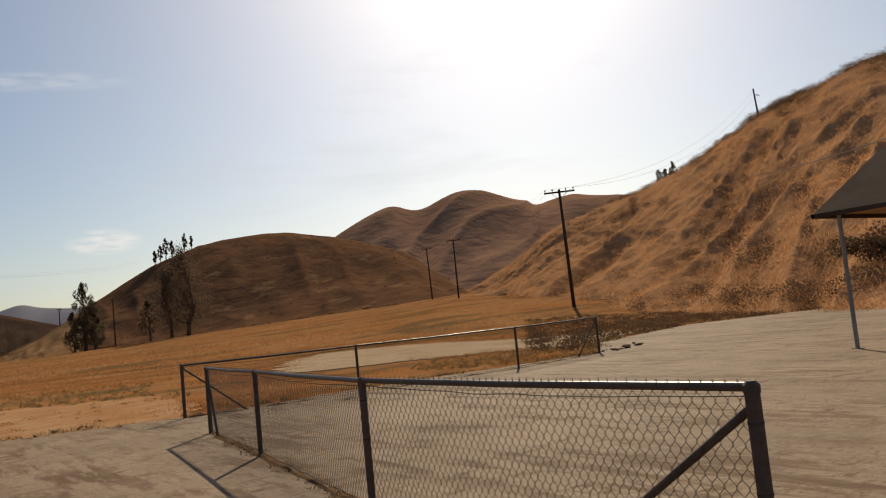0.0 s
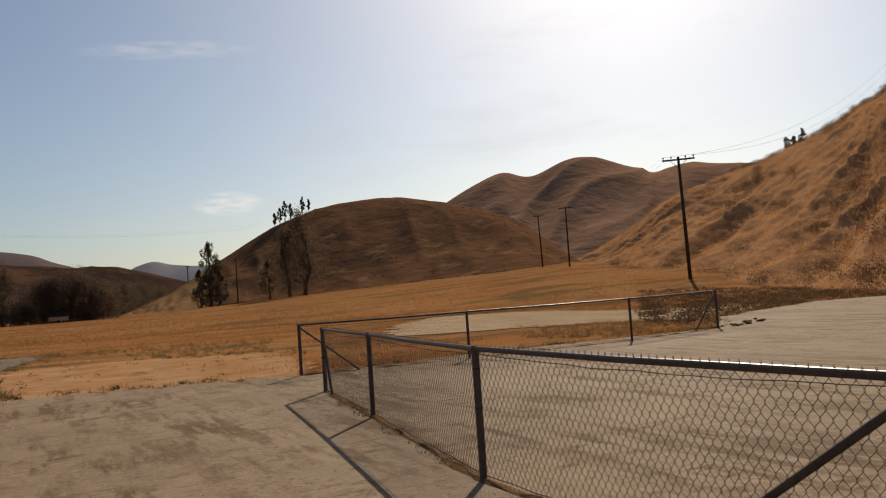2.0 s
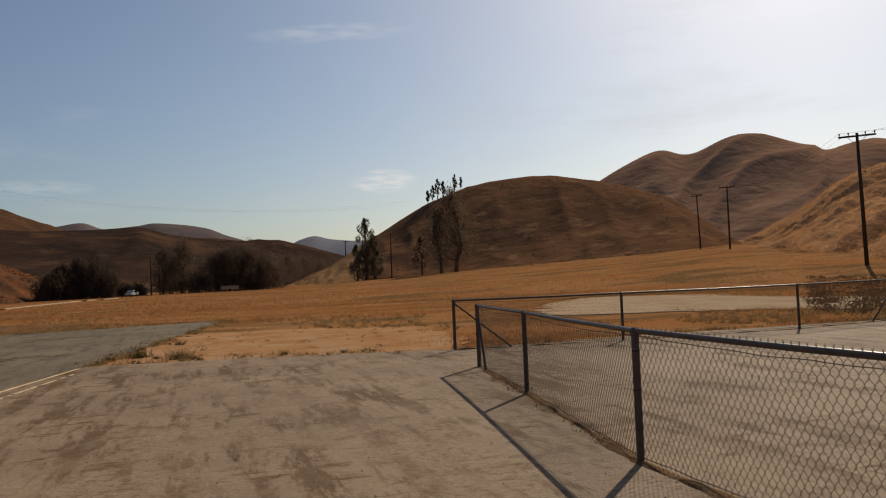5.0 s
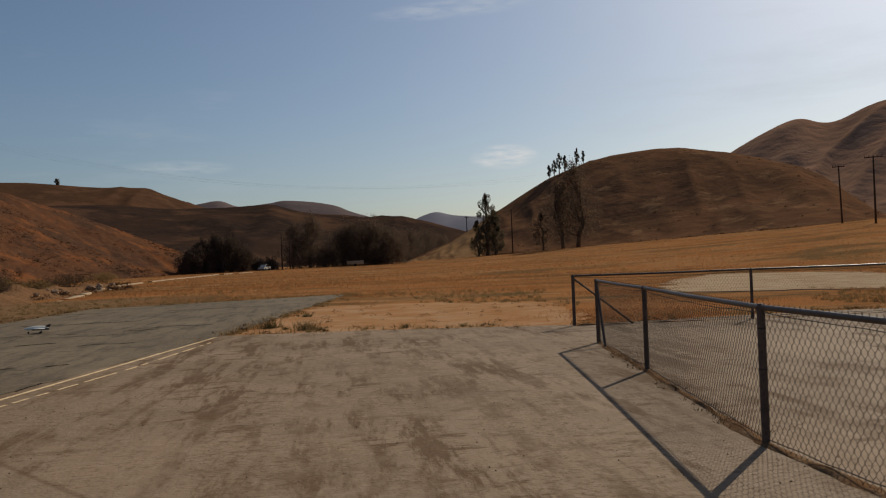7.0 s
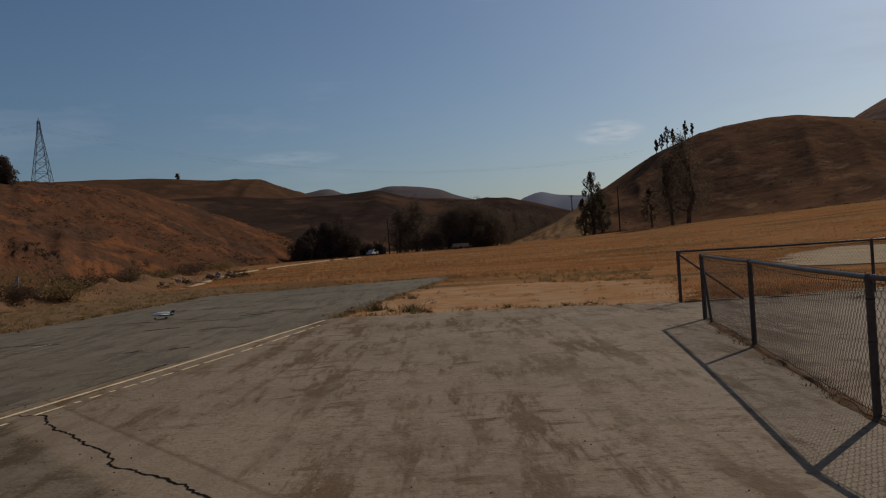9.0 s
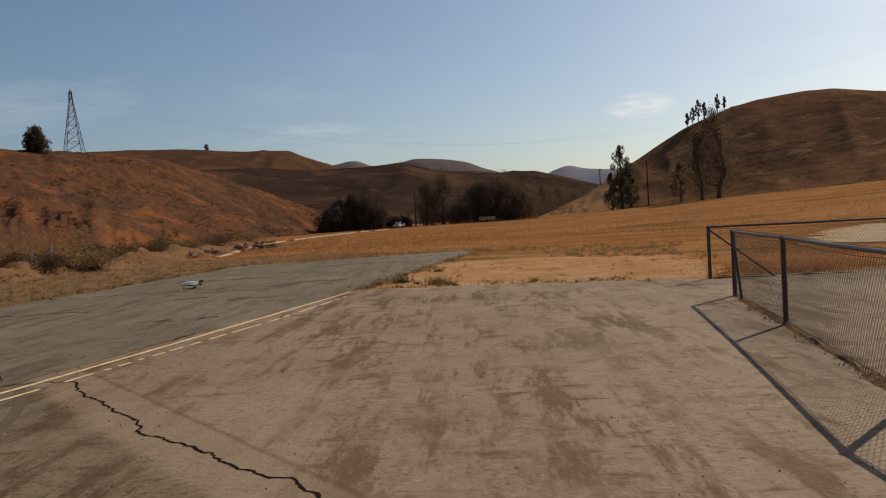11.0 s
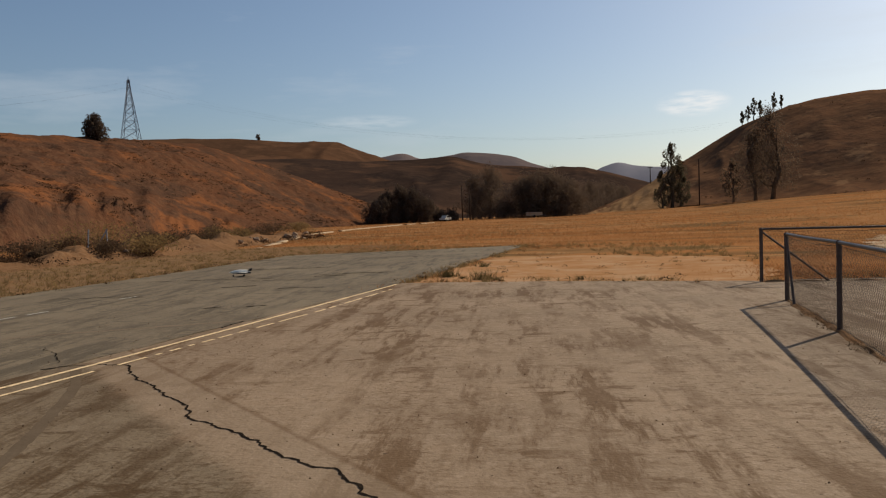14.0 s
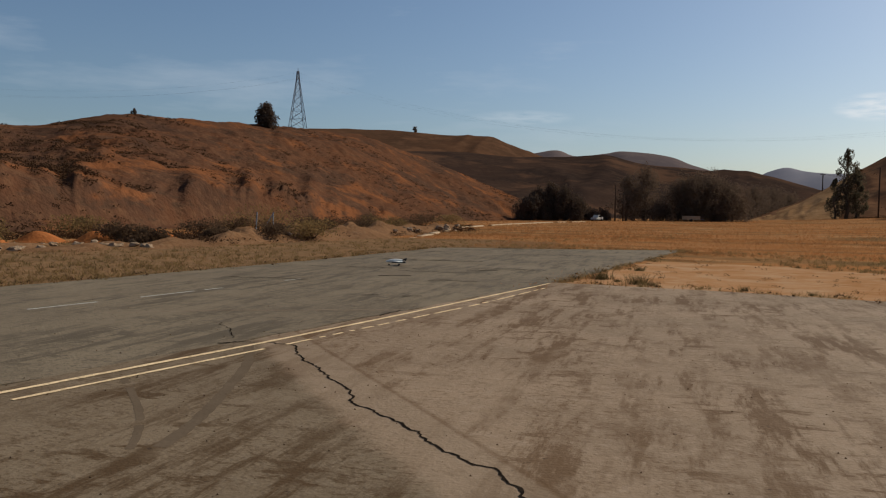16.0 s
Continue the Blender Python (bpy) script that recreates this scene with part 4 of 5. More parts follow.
p = in_gullies("hill_right", 4200, 2, 0.4, 0.0, 1.0, 0.02, 0.85)
crest = slope_points("hill_right", 1100, 3, 0.93, 1.0, 0.34, 0.85)
p = np.r_[p, crest]
r = nrng.uniform(0.3, 0.95, len(p))
v, f = shards(p + np.c_[np.zeros((len(p), 2)), r * 0.4], np.c_[r, r, r * 0.7], 100, r * 0.105)
stuff("sage_brush", v, f, M_BUSH, "dark brown sage in the folds and along the crest", "brush")
rb2 = np.random.RandomState(31)
cl = in_gullies("hill_right", 240, 33, 0.3, 0.03, 0.95, 0.05, 0.85)
p = np.repeat(cl, 9, 0) + rb2.normal(scale=(0.9, 0.9, 0.12), size=(len(cl) * 9, 3))
r = rb2.uniform(0.45, 1.05, len(p))
v, f = shards(p + np.c_[np.zeros((len(p), 2)), r * 0.5], np.c_[r, r, r * 0.8], 170, r * 0.1, rb2)
stuff("dark_bushes", v, f, M_BUSH, "round dark bushes dotted over the hillside", "bushes")
band = field_points(1900, 26, 62, -66, -41, 35, 0.8)
r = rb2.uniform(0.08, 0.3, len(band))
v, f = shards(band + np.c_[np.zeros((len(band), 2)), r * 0.25], np.c_[r * 1.5, r * 1.5, r * 0.5], 34, r * 0.3, rb2)
stuff("verge_brush", v, f, M_SAGE, "low brown brush between concrete and hillside", "brush")
for k in range(3):
    q = P(-51.4 - 0.5 * k, 184 - 3 * k)
    tagged(tree("bush", q.x, q.y, hill_height("hill_right", q.x, q.y) - 0.1, 2.9 - 0.8 * (k == 1), 2.2, "tall dusty bush on the hillside's crest", 70 + k, leaves=260, leaf=0.36, bare=0.0, lumps=8, category="bush"), group="bushes on the crest")
# scrub on the middle hill and the bluff
# the row of shards along the foot stands in for a dark embankment
p = np.r_[slope_points("hill_middle", 260, 5, 0.0, 0.97), slope_points("hill_middle", 900, 55, 0.0, 0.03, 0.12, 1.0)]
r = nrng.uniform(0.15, 0.5, len(p))
v, f = shards(p + np.c_[np.zeros((len(p), 2)), r * 0.3], np.c_[r, r, r * 0.6], 24, r * 0.35)
stuff("hill_scrub", v, f, M_SCRUB, "low brown scrub on the rounded hill, standing for an embankment along its foot", "scrub")
p = slope_points("hill_left", 14000, 6, 0.0, 0.97, 0.05, 0.95)
# past 36 degrees extra scrub also stands for dark shadow bands on the bluff
keep = np.array([noise.noise((q[0] * 0.06, q[1] * 0.06, 1.1)) + 0.6 * noise.noise((q[0] * 0.3, q[1] * 0.3, 1.1)) > 0.16 or (math.degrees(math.atan2(-q[0], q[1])) > 36 and noise.noise((q[0] * 0.16, q[1] * 0.16, 7.1)) > 0.02) for q in p])
p = p[keep]
r = nrng.uniform(0.08, 0.3, len(p)) * np.where(np.degrees(np.arctan2(-p[:, 0], p[:, 1])) > 34, 1.15, 0.9)
v, f = shards(p + np.c_[np.zeros((len(p), 2)), r * 0.3], np.c_[r * 1.5, r * 1.5, r * 0.6], 22, r * 0.45)
stuff("bluff_scrub", v, f, M_SCRUB, "low dark scrub scattered over the red bluff", "scrub")

p = field_points(13000, 16, 60, -56, 50, 11, 1.2)
keep = np.array([not (inside([(-2.3, 17.5), (4.9, 16.0), (6.5, 24.0), (3.0, 27.0), (-0.7, 27.5)], q[0], q[1]) and noise.noise((q[0], q[1], 2)) < 0.5) and not inside([(12.5, 27.5), (17.0, 25.0), (20.5, 22.0), (28.0, 25.5), (25.0, 30.0), (26.2, 41.0), (22.6, 44.0), (16.5, 36.5)], q[0], q[1]) for q in p])
keep &= np.array([not (math.hypot(q[0], q[1]) < 36 and noise.noise((q[0] * 0.25, q[1] * 0.25, 9)) < 0.12) and not (q[0] < -9 and math.hypot(q[0], q[1]) < 45 and noise.noise((q[0] * 2, q[1] * 2, 4)) < 0.55) for q in p])
p = p[keep]
v, f = blades(p, 0.10, 0.011, 10, lean=0.9, spread=0.3)
stuff("dry_grass", v, f, M_STRAW_R, "ankle-high orange dry grass on the valley floor", "grass")
p = field_points(15000, 52, 205, -46, 30, 12)
v, f = blades(p, 0.12, 0.04, 7, lean=1.3, spread=1.3)
stuff("dry_grass", v, f, M_STRAW_R, "orange dry grass far across the field", "grass")
# greener weeds in patches near the pavement
p = field_points(9000, 16, 70, -58, 48, 13, 1.5)
keep = np.array([noise.noise((q[0] * 0.11, q[1] * 0.11, 5.5)) > (-0.05 if math.hypot(q[0], q[1]) < 36 else 0.2) and not inside(BARE, q[0], q[1]) and not (inside(PATCH, q[0], q[1]) and noise.noise((q[0], q[1], 2)) < 0.55) or q[0] < -9 and math.hypot(q[0], q[1]) < 45 for q in p])
p = p[keep]
v, f = blades(p, 0.13, 0.012, 9, lean=0.8)
stuff("olive_weeds", v, f, M_OLIVE, "patches of olive-green weeds among dry grass", "weeds")
# weeds along the broken edges of the pavement
pts = []
er = random.Random(9)
for line in ([(-2.4, 17.5), (0.6, 17.15), (4.7, 16.05), (9.0, 16.35), (16.6, 16.3), (20.6, 20.1), (30.0, 23.7)], [(-2.45, 17.4), (-0.7, 27.5), (0.5, 37.3), (-4.5, 34.8), (-9.7, 32.8), (-10.6, 21.5), (-11.6, 13.5), (-13.7, 0.0)]):
    for (x0, y0), (x1, y1) in zip(line, line[1:]):
        n = int(math.hypot(x1 - x0, y1 - y0) * 7)
        for k in range(n):
            g = er.random()
            x, y = x0 + (x1 - x0) * g + er.gauss(0, 0.22), y0 + (y1 - y0) * g + er.gauss(0, 0.22)
            if noise.noise((x * 0.8, y * 0.8, 1.3)) > -0.05:
                pts.append((x, y, -0.02))
v, f = blades(np.array(pts), 0.13, 0.008, 9, lean=0.7)
stuff("edge_weeds", v, f, M_OLIVE, "low dry weeds along the broken pavement edge", "weeds")
# dark crumbs and dead roots along the same edges
cr = np.random.RandomState(15)
cp = np.array([q for q in pts if noise.noise((q[0] * 1.7, q[1] * 1.7, 8.3)) > 0.0])
cp = cp + np.c_[cr.normal(scale=0.12, size=(len(cp), 2)), np.full(len(cp), 0.03)]
v, f = shards(cp, np.tile((0.13, 0.10, 0.035), (len(cp), 1)), 12, 0.035, cr)
stuff("edge_debris", v, f, M_SCRUB, "dark crumbs and dead roots along the broken pavement edge", "debris")
# dead stalks dotted over the bare dirt
dp = cr.uniform((-2.0, 17.2), (6.2, 27.0), (120, 2))
dp = np.array([(x, y, 0.0) for x, y in dp if inside(PATCH, x, y) and noise.noise((x * 0.7, y * 0.7, 3.1)) > -0.1])
v, f = shards(dp, np.tile((0.10, 0.10, 0.04), (len(dp), 1)), 14, 0.026, cr)
stuff("dirt_debris", v, f, M_SCRUB, "dead stalks and clods on the bare dirt", "debris")
M_TUFT = material("dull_green_weed", (0.10, 0.075, 0.032), (0.075, 0.058, 0.026), 0.5, (0.14, 0.10, 0.045), 0.1, bump=0, rnd=0.2, glow=0.4)
for x, y, h, n in ((-1.66, 19.0, 0.26, 190), (-0.74, 18.0, 0.26, 160), (-1.25, 18.4, 0.08, 60), (-0.45, 17.8, 0.10, 70), (-0.9, 22.5, 0.16, 90), (1.4, 17.4, 0.12, 70), (2.6, 16.9, 0.10, 60)):
    rg = np.random.RandomState(int(x * 100 + 700))
    v, f = blades(np.array([(x, y, -0.025)]) + np.c_[rg.normal(scale=h * 0.26, size=(n, 2)), np.zeros(n)], h, 0.007, 1, rg, 0.6)
    tagged(mesh_object("weed", v.tolist(), f.tolist(), M_TUFT), "tuft of dry olive weed at the pavement edge", "weed", "weeds at the pavement edge")

# dirt, dead weeds and litter gathered along the fence
M_MOUND = material("blown_dirt", (0.15, 0.082, 0.042), (0.20, 0.125, 0.072), 0.3, (0.11, 0.062, 0.034), 0.06, bump=0.6, bump_size=0.04)
for n_, line in enumerate((NEAR, FAR)):
    verts, faces = [], []
    pts = []
    for (x0, y0), (x1, y1) in zip(line, line[1:]):
        m = int(math.hypot(x1 - x0, y1 - y0) / 0.09)
        pts += [(x0 + (x1 - x0) * k / m, y0 + (y1 - y0) * k / m) for k in range(m)]
    for i, (x, y) in enumerate(pts):
        w = 0.03 + 0.08 * max(0, 0.4 + noise.noise((i * 0.12, n_, 0.7)))
        hgt = 0.008 + 0.035 * max(0, noise.noise((i * 0.22, n_, 3.7)) + 0.25)
        for s, zz in ((-1, 0.0), (-0.5, 0.7), (0, 1.0), (0.5, 0.6), (1, 0.0)):
            verts.append((x + s * w + 0.03 * noise.noise((i * 0.5, s, 2)), y + 0.02 * s, -0.001 + zz * hgt))
        if i:
            b = (i - 1) * 5
            faces += [(b + k, b + k + 1, b + k + 6, b + k + 5) for k in range(4)]
    tagged(mesh_object("dirt_ridge", verts, faces, M_MOUND, True), "blown dirt heaped under the fence", "dirt", kind="stuff")
    base = np.array([(x + er.gauss(0, 0.07), y + er.gauss(0, 0.07), 0.0) for x, y in pts for _ in range(2) if noise.noise((x * 1.4, y * 1.4, 6)) > 0.0])
    v, f = blades(base, 0.05, 0.004, 5, lean=1.0)
    stuff("dead_weeds", v, f, M_STRAW if n_ else M_SAGE, "dead weeds caught in the foot of the fence", "weeds")

# ---- rubble, mounds and shrubs below the bluff ----
M_ROCK = material("pale_rubble", (0.30, 0.215, 0.145), (0.22, 0.15, 0.095), 0.8, (0.36, 0.275, 0.195), 0.15, bump=0.6, bump_size=0.12)
M_RED = material("orange_soil_heap", (0.33, 0.115, 0.036), (0.27, 0.092, 0.03), 1.5, (0.37, 0.15, 0.055), 0.2, bump=0.6, bump_size=0.12)
M_BERM = material("brown_spoil", (0.185, 0.10, 0.052), (0.135, 0.07, 0.034), 0.8, (0.23, 0.145, 0.086), 0.2, bump=0.8, bump_size=0.2)


def mound(name, x, y, lx, ly, h, mat, label, category, seed, turn=0.0, z=None, rough_=0.25):
    n, m = 26, 9
    verts, faces = [], []
    for i in range(m + 1):
        f = i / m
        for k in range(n):
            a = math.tau * k / n
            q = 1 + rough_ * noise.noise((math.cos(a) * 1.6, math.sin(a) * 1.6, seed))
            px, py = math.cos(a) * lx * f * q, math.sin(a) * ly * f * q
            c, s = math.cos(radians(turn)), math.sin(radians(turn))
            hz = h * (math.cos(f * math.pi) * 0.5 + 0.5) * (1 + rough_ * 1.5 * noise.noise((px * 0.9, py * 0.9, seed + 4))) - (0.12 if i == m else 0)
            verts.append((x + px * c - py * s, y + px * s + py * c, (ground_z(x, y) if z is None else z) + hz))
    for i in range(m):
        for k in range(n):
            faces.append((i * n + k, i * n + (k + 1) % n, (i + 1) * n + (k + 1) % n, (i + 1) * n + k))
    return tagged(mesh_object(name, verts, faces, mat, True), label, category)


for k, (az, lx, h) in enumerate(((46.6, 1.3, 0.5), (43.2, 1.25, 0.48), (39.8, 1.3, 0.5), (36.1, 1.35, 0.6))):
    q = P(az, 36.5)
    tagged(mound("earth_mound", q.x, q.y, lx, 0.9, h, M_RED, "smooth orange heap of bare soil", "mound", 1.0 + k, az, rough_=0.18), group="orange soil heaps")
for k, (az, r, lx, ly, h) in enumerate(((46, 31, 5.5, 1.8, 0.22), (40, 32, 5.5, 1.7, 0.2), (34.5, 34, 5.0, 1.7, 0.28), (30.5, 37, 5.0, 1.8, 0.6), (26.5, 41, 5.0, 1.9, 0.7), (23.0, 46, 5.2, 2.0, 0.75), (20.5, 52, 5.5, 2.0, 0.7), (18.5, 59, 5.5, 2.0, 0.6), (16.5, 68, 6.0, 2.2, 0.5))):
    q = P(az, r)
    mound("spoil_mound", q.x, q.y, lx, ly, h, M_BERM, "low brown heap of spoil and rubble", "mound", 10 + k, az + 62, rough_=0.5)
rk = random.Random(17)


def rock_mesh(seed):
    bm = bmesh.new()
    bmesh.ops.create_icosphere(bm, subdivisions=2, radius=1.0)
    for v_ in bm.verts:
        v_.co *= 0.75 + 0.5 * noise.noise(v_.co * 1.3 + Vector((seed, 0, 0)))
        v_.co.z *= 0.65
    me = bpy.data.meshes.new("boulder")
    bm.to_mesh(me)
    bm.free()
    me.materials.append(M_ROCK)
    return me


ROCKS = [rock_mesh(k * 3.3) for k in range(5)]
for k in range(120):
    az = rk.uniform(15, 47)
    r = np.interp(az, [15, 20, 26, 34, 47], [62, 50, 41, 33, 29]) * rk.uniform(0.96, 1.12)
    q = P(az, r)
    s = rk.uniform(0.07, 0.26) * (1.5 if rk.random() < 0.1 else 1)
    z = ground_z(q.x, q.y) + rk.uniform(0.05, 0.5) * (0.3 if az > 31 else 1.0)
    ob = new("boulder", ROCKS[k % 5])
    ob.matrix_world = Matrix.LocRotScale((q.x, q.y, z), Euler((rk.uniform(-0.3, 0.3), rk.uniform(-0.3, 0.3), rk.uniform(0, 6))), (s * 1.3, s, s))
    tagged(ob, "pale broken boulder in the rubble below the bluff", "boulder", "boulders below the bluff")


for x, y, k in ((17.1, 15.9, 0.16), (17.5, 16.05, 0.10), (17.9, 16.2, 0.20), (18.4, 16.6, 0.12), (16.9, 16.2, 0.08), (18.8, 16.5, 0.15), (19.6, 17.4, 0.10)):
    ob = new("concrete_chunk", ROCKS[int(x * 10) % 5])
    ob.matrix_world = Matrix.LocRotScale((x, y, k * 0.25), Euler((rk.uniform(-0.3, 0.3), rk.uniform(-0.3, 0.3), rk.uniform(0, 6))), (k * 1.1, k * 0.7, k * 0.5))
    tagged(ob, "broken lump of concrete at the fence's end", "rubble", "lumps by the fence's end")


def shrub(x, y, z, r, h, label, seed, mat, leaves=2200, leaf=0.085):
    rg = np.random.RandomState(seed)
    k = 9
    cs = np.c_[rg.uniform(-0.6, 0.6, (k, 2)) * r, rg.uniform(0.25, 0.75, k) * h]
    rs = np.c_[rg.uniform(0.35, 0.55, (k, 2)) * r, rg.uniform(0.3, 0.5, k) * h]
    root = tagged(empty("shrub", (x, y, z)), label, "shrub")
    v, f = shards(cs, rs, leaves // k, leaf, rg)
    me = bpy.data.meshes.new("foliage")
    me.from_pydata(v.tolist(), [], f.tolist())
    me.materials.append(mat)
    new("foliage", me).parent = root
    for j in range(4):
        part("stem", tube(bmesh.new(), [(rg.uniform(-0.1, 0.1), rg.uniform(-0.1, 0.1), -0.1), tuple(cs[j] * 0.5), tuple(cs[j])], [0.03, 0.02, 0.008], 5), M_BARK, root)
    return root


for k, (az, r, w, h) in enumerate(((28.6, 47, 2.6, 1.7), (30.8, 47, 1.4, 1.0), (33.0, 44, 1.9, 1.0), (25.8, 39.5, 1.7, 1.1), (28.3, 38, 1.2, 0.9), (22.0, 55, 1.6, 1.2), (20.4, 58, 1.8, 1.3), (24.0, 60, 1.6, 1.2), (38.2, 36, 1.2, 0.9), (41.0, 44, 1.6, 1.0), (18.8, 66, 1.8, 1.2), (17.4, 72, 1.8, 1.3), (47.5, 34, 1.6, 1.6), (26.0, 62, 1.5, 1.1), (21.3, 74, 1.7, 1.2), (15.6, 80, 2.0, 1.3), (32.0, 37, 0.9, 0.6), (36.5, 34.5, 0.9, 0.6))):
    q = P(az, r)
    z = max(ground_z(q.x, q.y), hill_height("hill_left", q.x, q.y) if k in (7, 13, 14) else 0)
    tagged(shrub(q.x, q.y, z, w, h, "grey-green dusty shrub among the rubble" if k % 2 else "dark brushy shrub below the bluff", 100 + k, M_OLIVE if k % 3 == 0 else M_SAGE), group="shrubs below the bluff")
# brush filling the strip between runway and bluff
rb = np.random.RandomState(23)
az_ = rb.uniform(14, 48, 2600)
rr_ = np.interp(az_, [14, 20, 26, 34, 48], [70, 52, 42, 34, 30]) * rb.uniform(0.93, 1.35, 2600)
pb = np.array([tuple(P(a_, b_)) for a_, b_ in zip(az_, rr_)])
kb = np.array([noise.noise((q[0] * 0.16, q[1] * 0.16, 4.4)) > -0.05 for q in pb])
pb = pb[kb]
pb[:, 2] = 0.08
r = rb.uniform(0.12, 0.36, len(pb))
v, f = shards(pb, np.c_[r * 1.3, r * 1.3, r * 0.8], 46, r * 0.26, rb)
stuff("low_brush", v, f, M_SCRUB, "low brown brush over the spoil below the bluff", "brush")
# shrubs added to fill the zone of brush and shadow behind the shelter
for k, (az, r, w, h) in enumerate(((-63.8, 46, 1.8, 1.6), (-65.6, 45, 2.0, 2.0), (-67.5, 44, 2.2, 2.4))):
    q = P(az, r)
    tagged(shrub(q.x, q.y, hill_height("hill_right", q.x, q.y) - 0.2, w, h, "dark shrub added for shadowed brush at the foot of the hillside", 140 + k, M_SAGE, 3000, 0.11), group="shrubs below the hillside")
# two slim stakes and a prop by the largest shrub
for az, lean_ in ((29.4, 0.05), (28.3, 0.0), (28.25, 0.5)):
    q = P(az, 44)
    d = P(az, 44 - 0.2) - q
    side = Vector((-math.cos(radians(az)), -math.sin(radians(az)), 0))
    tagged(part("stake", tube(bmesh.new(), [q + Vector((0, 0, -0.1)) + side * lean_ * 1.6, q + Vector((0, 0, 1.35))], 0.035, 6), M_STEEL, None), "slim pale stake standing in the rubble", "stake", "stakes in the rubble")
# pale track winding along the foot of the bluff
trk = [P(18.5, 47), P(17, 55), P(15.6, 68), P(14.2, 84), P(11.5, 104), P(8.9, 122), P(6, 140)]
ln = smooth_line(trk, 60)
verts, faces = [], []
for i, q in enumerate(ln):
    d = Vector(ln[min(i + 1, 59)]) - Vector(ln[max(i - 1, 0)])
    s = Vector((-d.y, d.x, 0)).normalized() * (0.22 + 0.2 * noise.noise((i * 0.4, 1, 1)))
    gz = ground_z(q[0], q[1]) + 0.13 * min(1.0, i / 12)
    for e, dz in ((-1.6, -0.6), (-1, 0), (1, 0), (1.6, -0.6)):
        verts.append((q[0] + s.x * e, q[1] + s.y * e, gz + dz))
    if i:
        b = (i - 1) * 4
        if noise.noise((i * 0.45, 5.0, 1.0)) > 0.22:
            continue
        faces += [(b + k, b + k + 1, b + k + 5, b + k + 4) for k in range(3)]
tagged(mesh_object("track", verts, faces, M_PALE, True), "pale gravel track along the foot of the bluff", "track", kind="structure")

# ---- utility poles, pylon and cables ----
def utility_pole(az, r, base, top, arm, label, turn=0.0, lean=(0.0, 0.0), lamp=False):
    q = P(az, r, base)
    h = top - base
    root = tagged(empty("utility_pole", q), label, "utility pole")
    tip = Vector((lean[0] * h, lean[1] * h, h))
    part("pole", tube(bmesh.new(), [Vector((0, 0, -0.6)), tip * 0.5, tip], [0.17, 0.145, 0.11], 10), M_POLE, root, smooth=True)
    ends = []
    if arm:
        m = Matrix.Translation(tip + Vector((0, 0, -0.25))) @ Matrix.Rotation(radians(turn), 4, "Z")
        part("crossarm", box(bmesh.new(), (-arm / 2, -0.17, -0.07), (arm / 2, -0.05, 0.07), m), M_POLE, root)
        for sx in (-0.46, -0.22, 0.22, 0.46):
            c = m @ Vector((sx * arm, -0.11, 0.07))
            part("insulator", tube(bmesh.new(), [c, c + Vector((0, 0, 0.1)), c + Vector((0, 0, 0.13)), c + Vector((0, 0, 0.24))], [0.025, 0.03, 0.07, 0.05], 8), M_GLASSY, root)
            ends.append(q + c + Vector((0, 0, 0.24)))
        for sx in (-1, 1):
            part("strut", tube(bmesh.new(), [tip + Vector((0, 0, -1.0)), m @ Vector((sx * arm * 0.25, -0.11, -0.07))], 0.02, 5), M_STEEL, root)
    if lamp:
        arm_ = [tip * 0.75, tip * 0.8 + Vector((0.9, 0.2, 0.35)), tip * 0.8 + Vector((1.6, 0.3, 0.3))]
        part("lamp_arm", tube(bmesh.new(), arm_, 0.04, 6), M_STEEL, root)
        part("lamp_head", box(bmesh.new(), (-0.25, -0.1, -0.06), (0.25, 0.1, 0.04), Matrix.Translation(arm_[-1])), M_STEEL, root)
    return ends, q + tip


hp = P(-58.6, 136)
eA, tA = utility_pole(-44.55, 72, 1.3, 11.9, 2.75, "dark timber utility pole with a crossarm before the hillside", turn=-44, lean=(-0.012, 0.012))
eB, tB = utility_pole(-36.4, 141, 4.5, 15.15, 2.6, "dark timber utility pole with a crossarm at the field's end", turn=-40)
eC, tC = utility_pole(-34.5, 160, 5.0, 15.7, 2.0, "dark timber utility pole, leaning, at the field's end", turn=-40, lean=(-0.03, 0.0))
eD, tD = utility_pole(-12.7, 190, 1.9, 12.7, 0, "bare timber utility pole at the foot of the hill")
eE, tE = utility_pole(-9.45, 238, 6.0, 14.0, 1.4, "small timber pole on the hill's flank", turn=-10)
utility_pole(3.85, 166, 0.2, 7.9, 0, "dark timber pole before the tree line")
utility_pole(3.3, 166, 0.2, 6.0, 0, "short timber pole before the tree line")
eH, tH = utility_pole(-58.4, 140, hill_height("hill_right", hp.x, hp.y) - 0.4, 34.0, 0, "slim pole with a lamp arm high on the hillside", lean=(-0.05, 0.03), lamp=True)


def cable(a, b, sag, radius, label, n=28, mat=M_CABLE):
    a, b = Vector(a), Vector(b)
    pts = [a.lerp(b, k / n) - Vector((0, 0, sag * 4 * (k / n) * (1 - k / n))) for k in range(n + 1)]
    bm = tube(bmesh.new(), pts, radius, 5)
    ob = part("cable", bm, mat, None)
    return tagged(ob, label, "cable", "overhead cables")


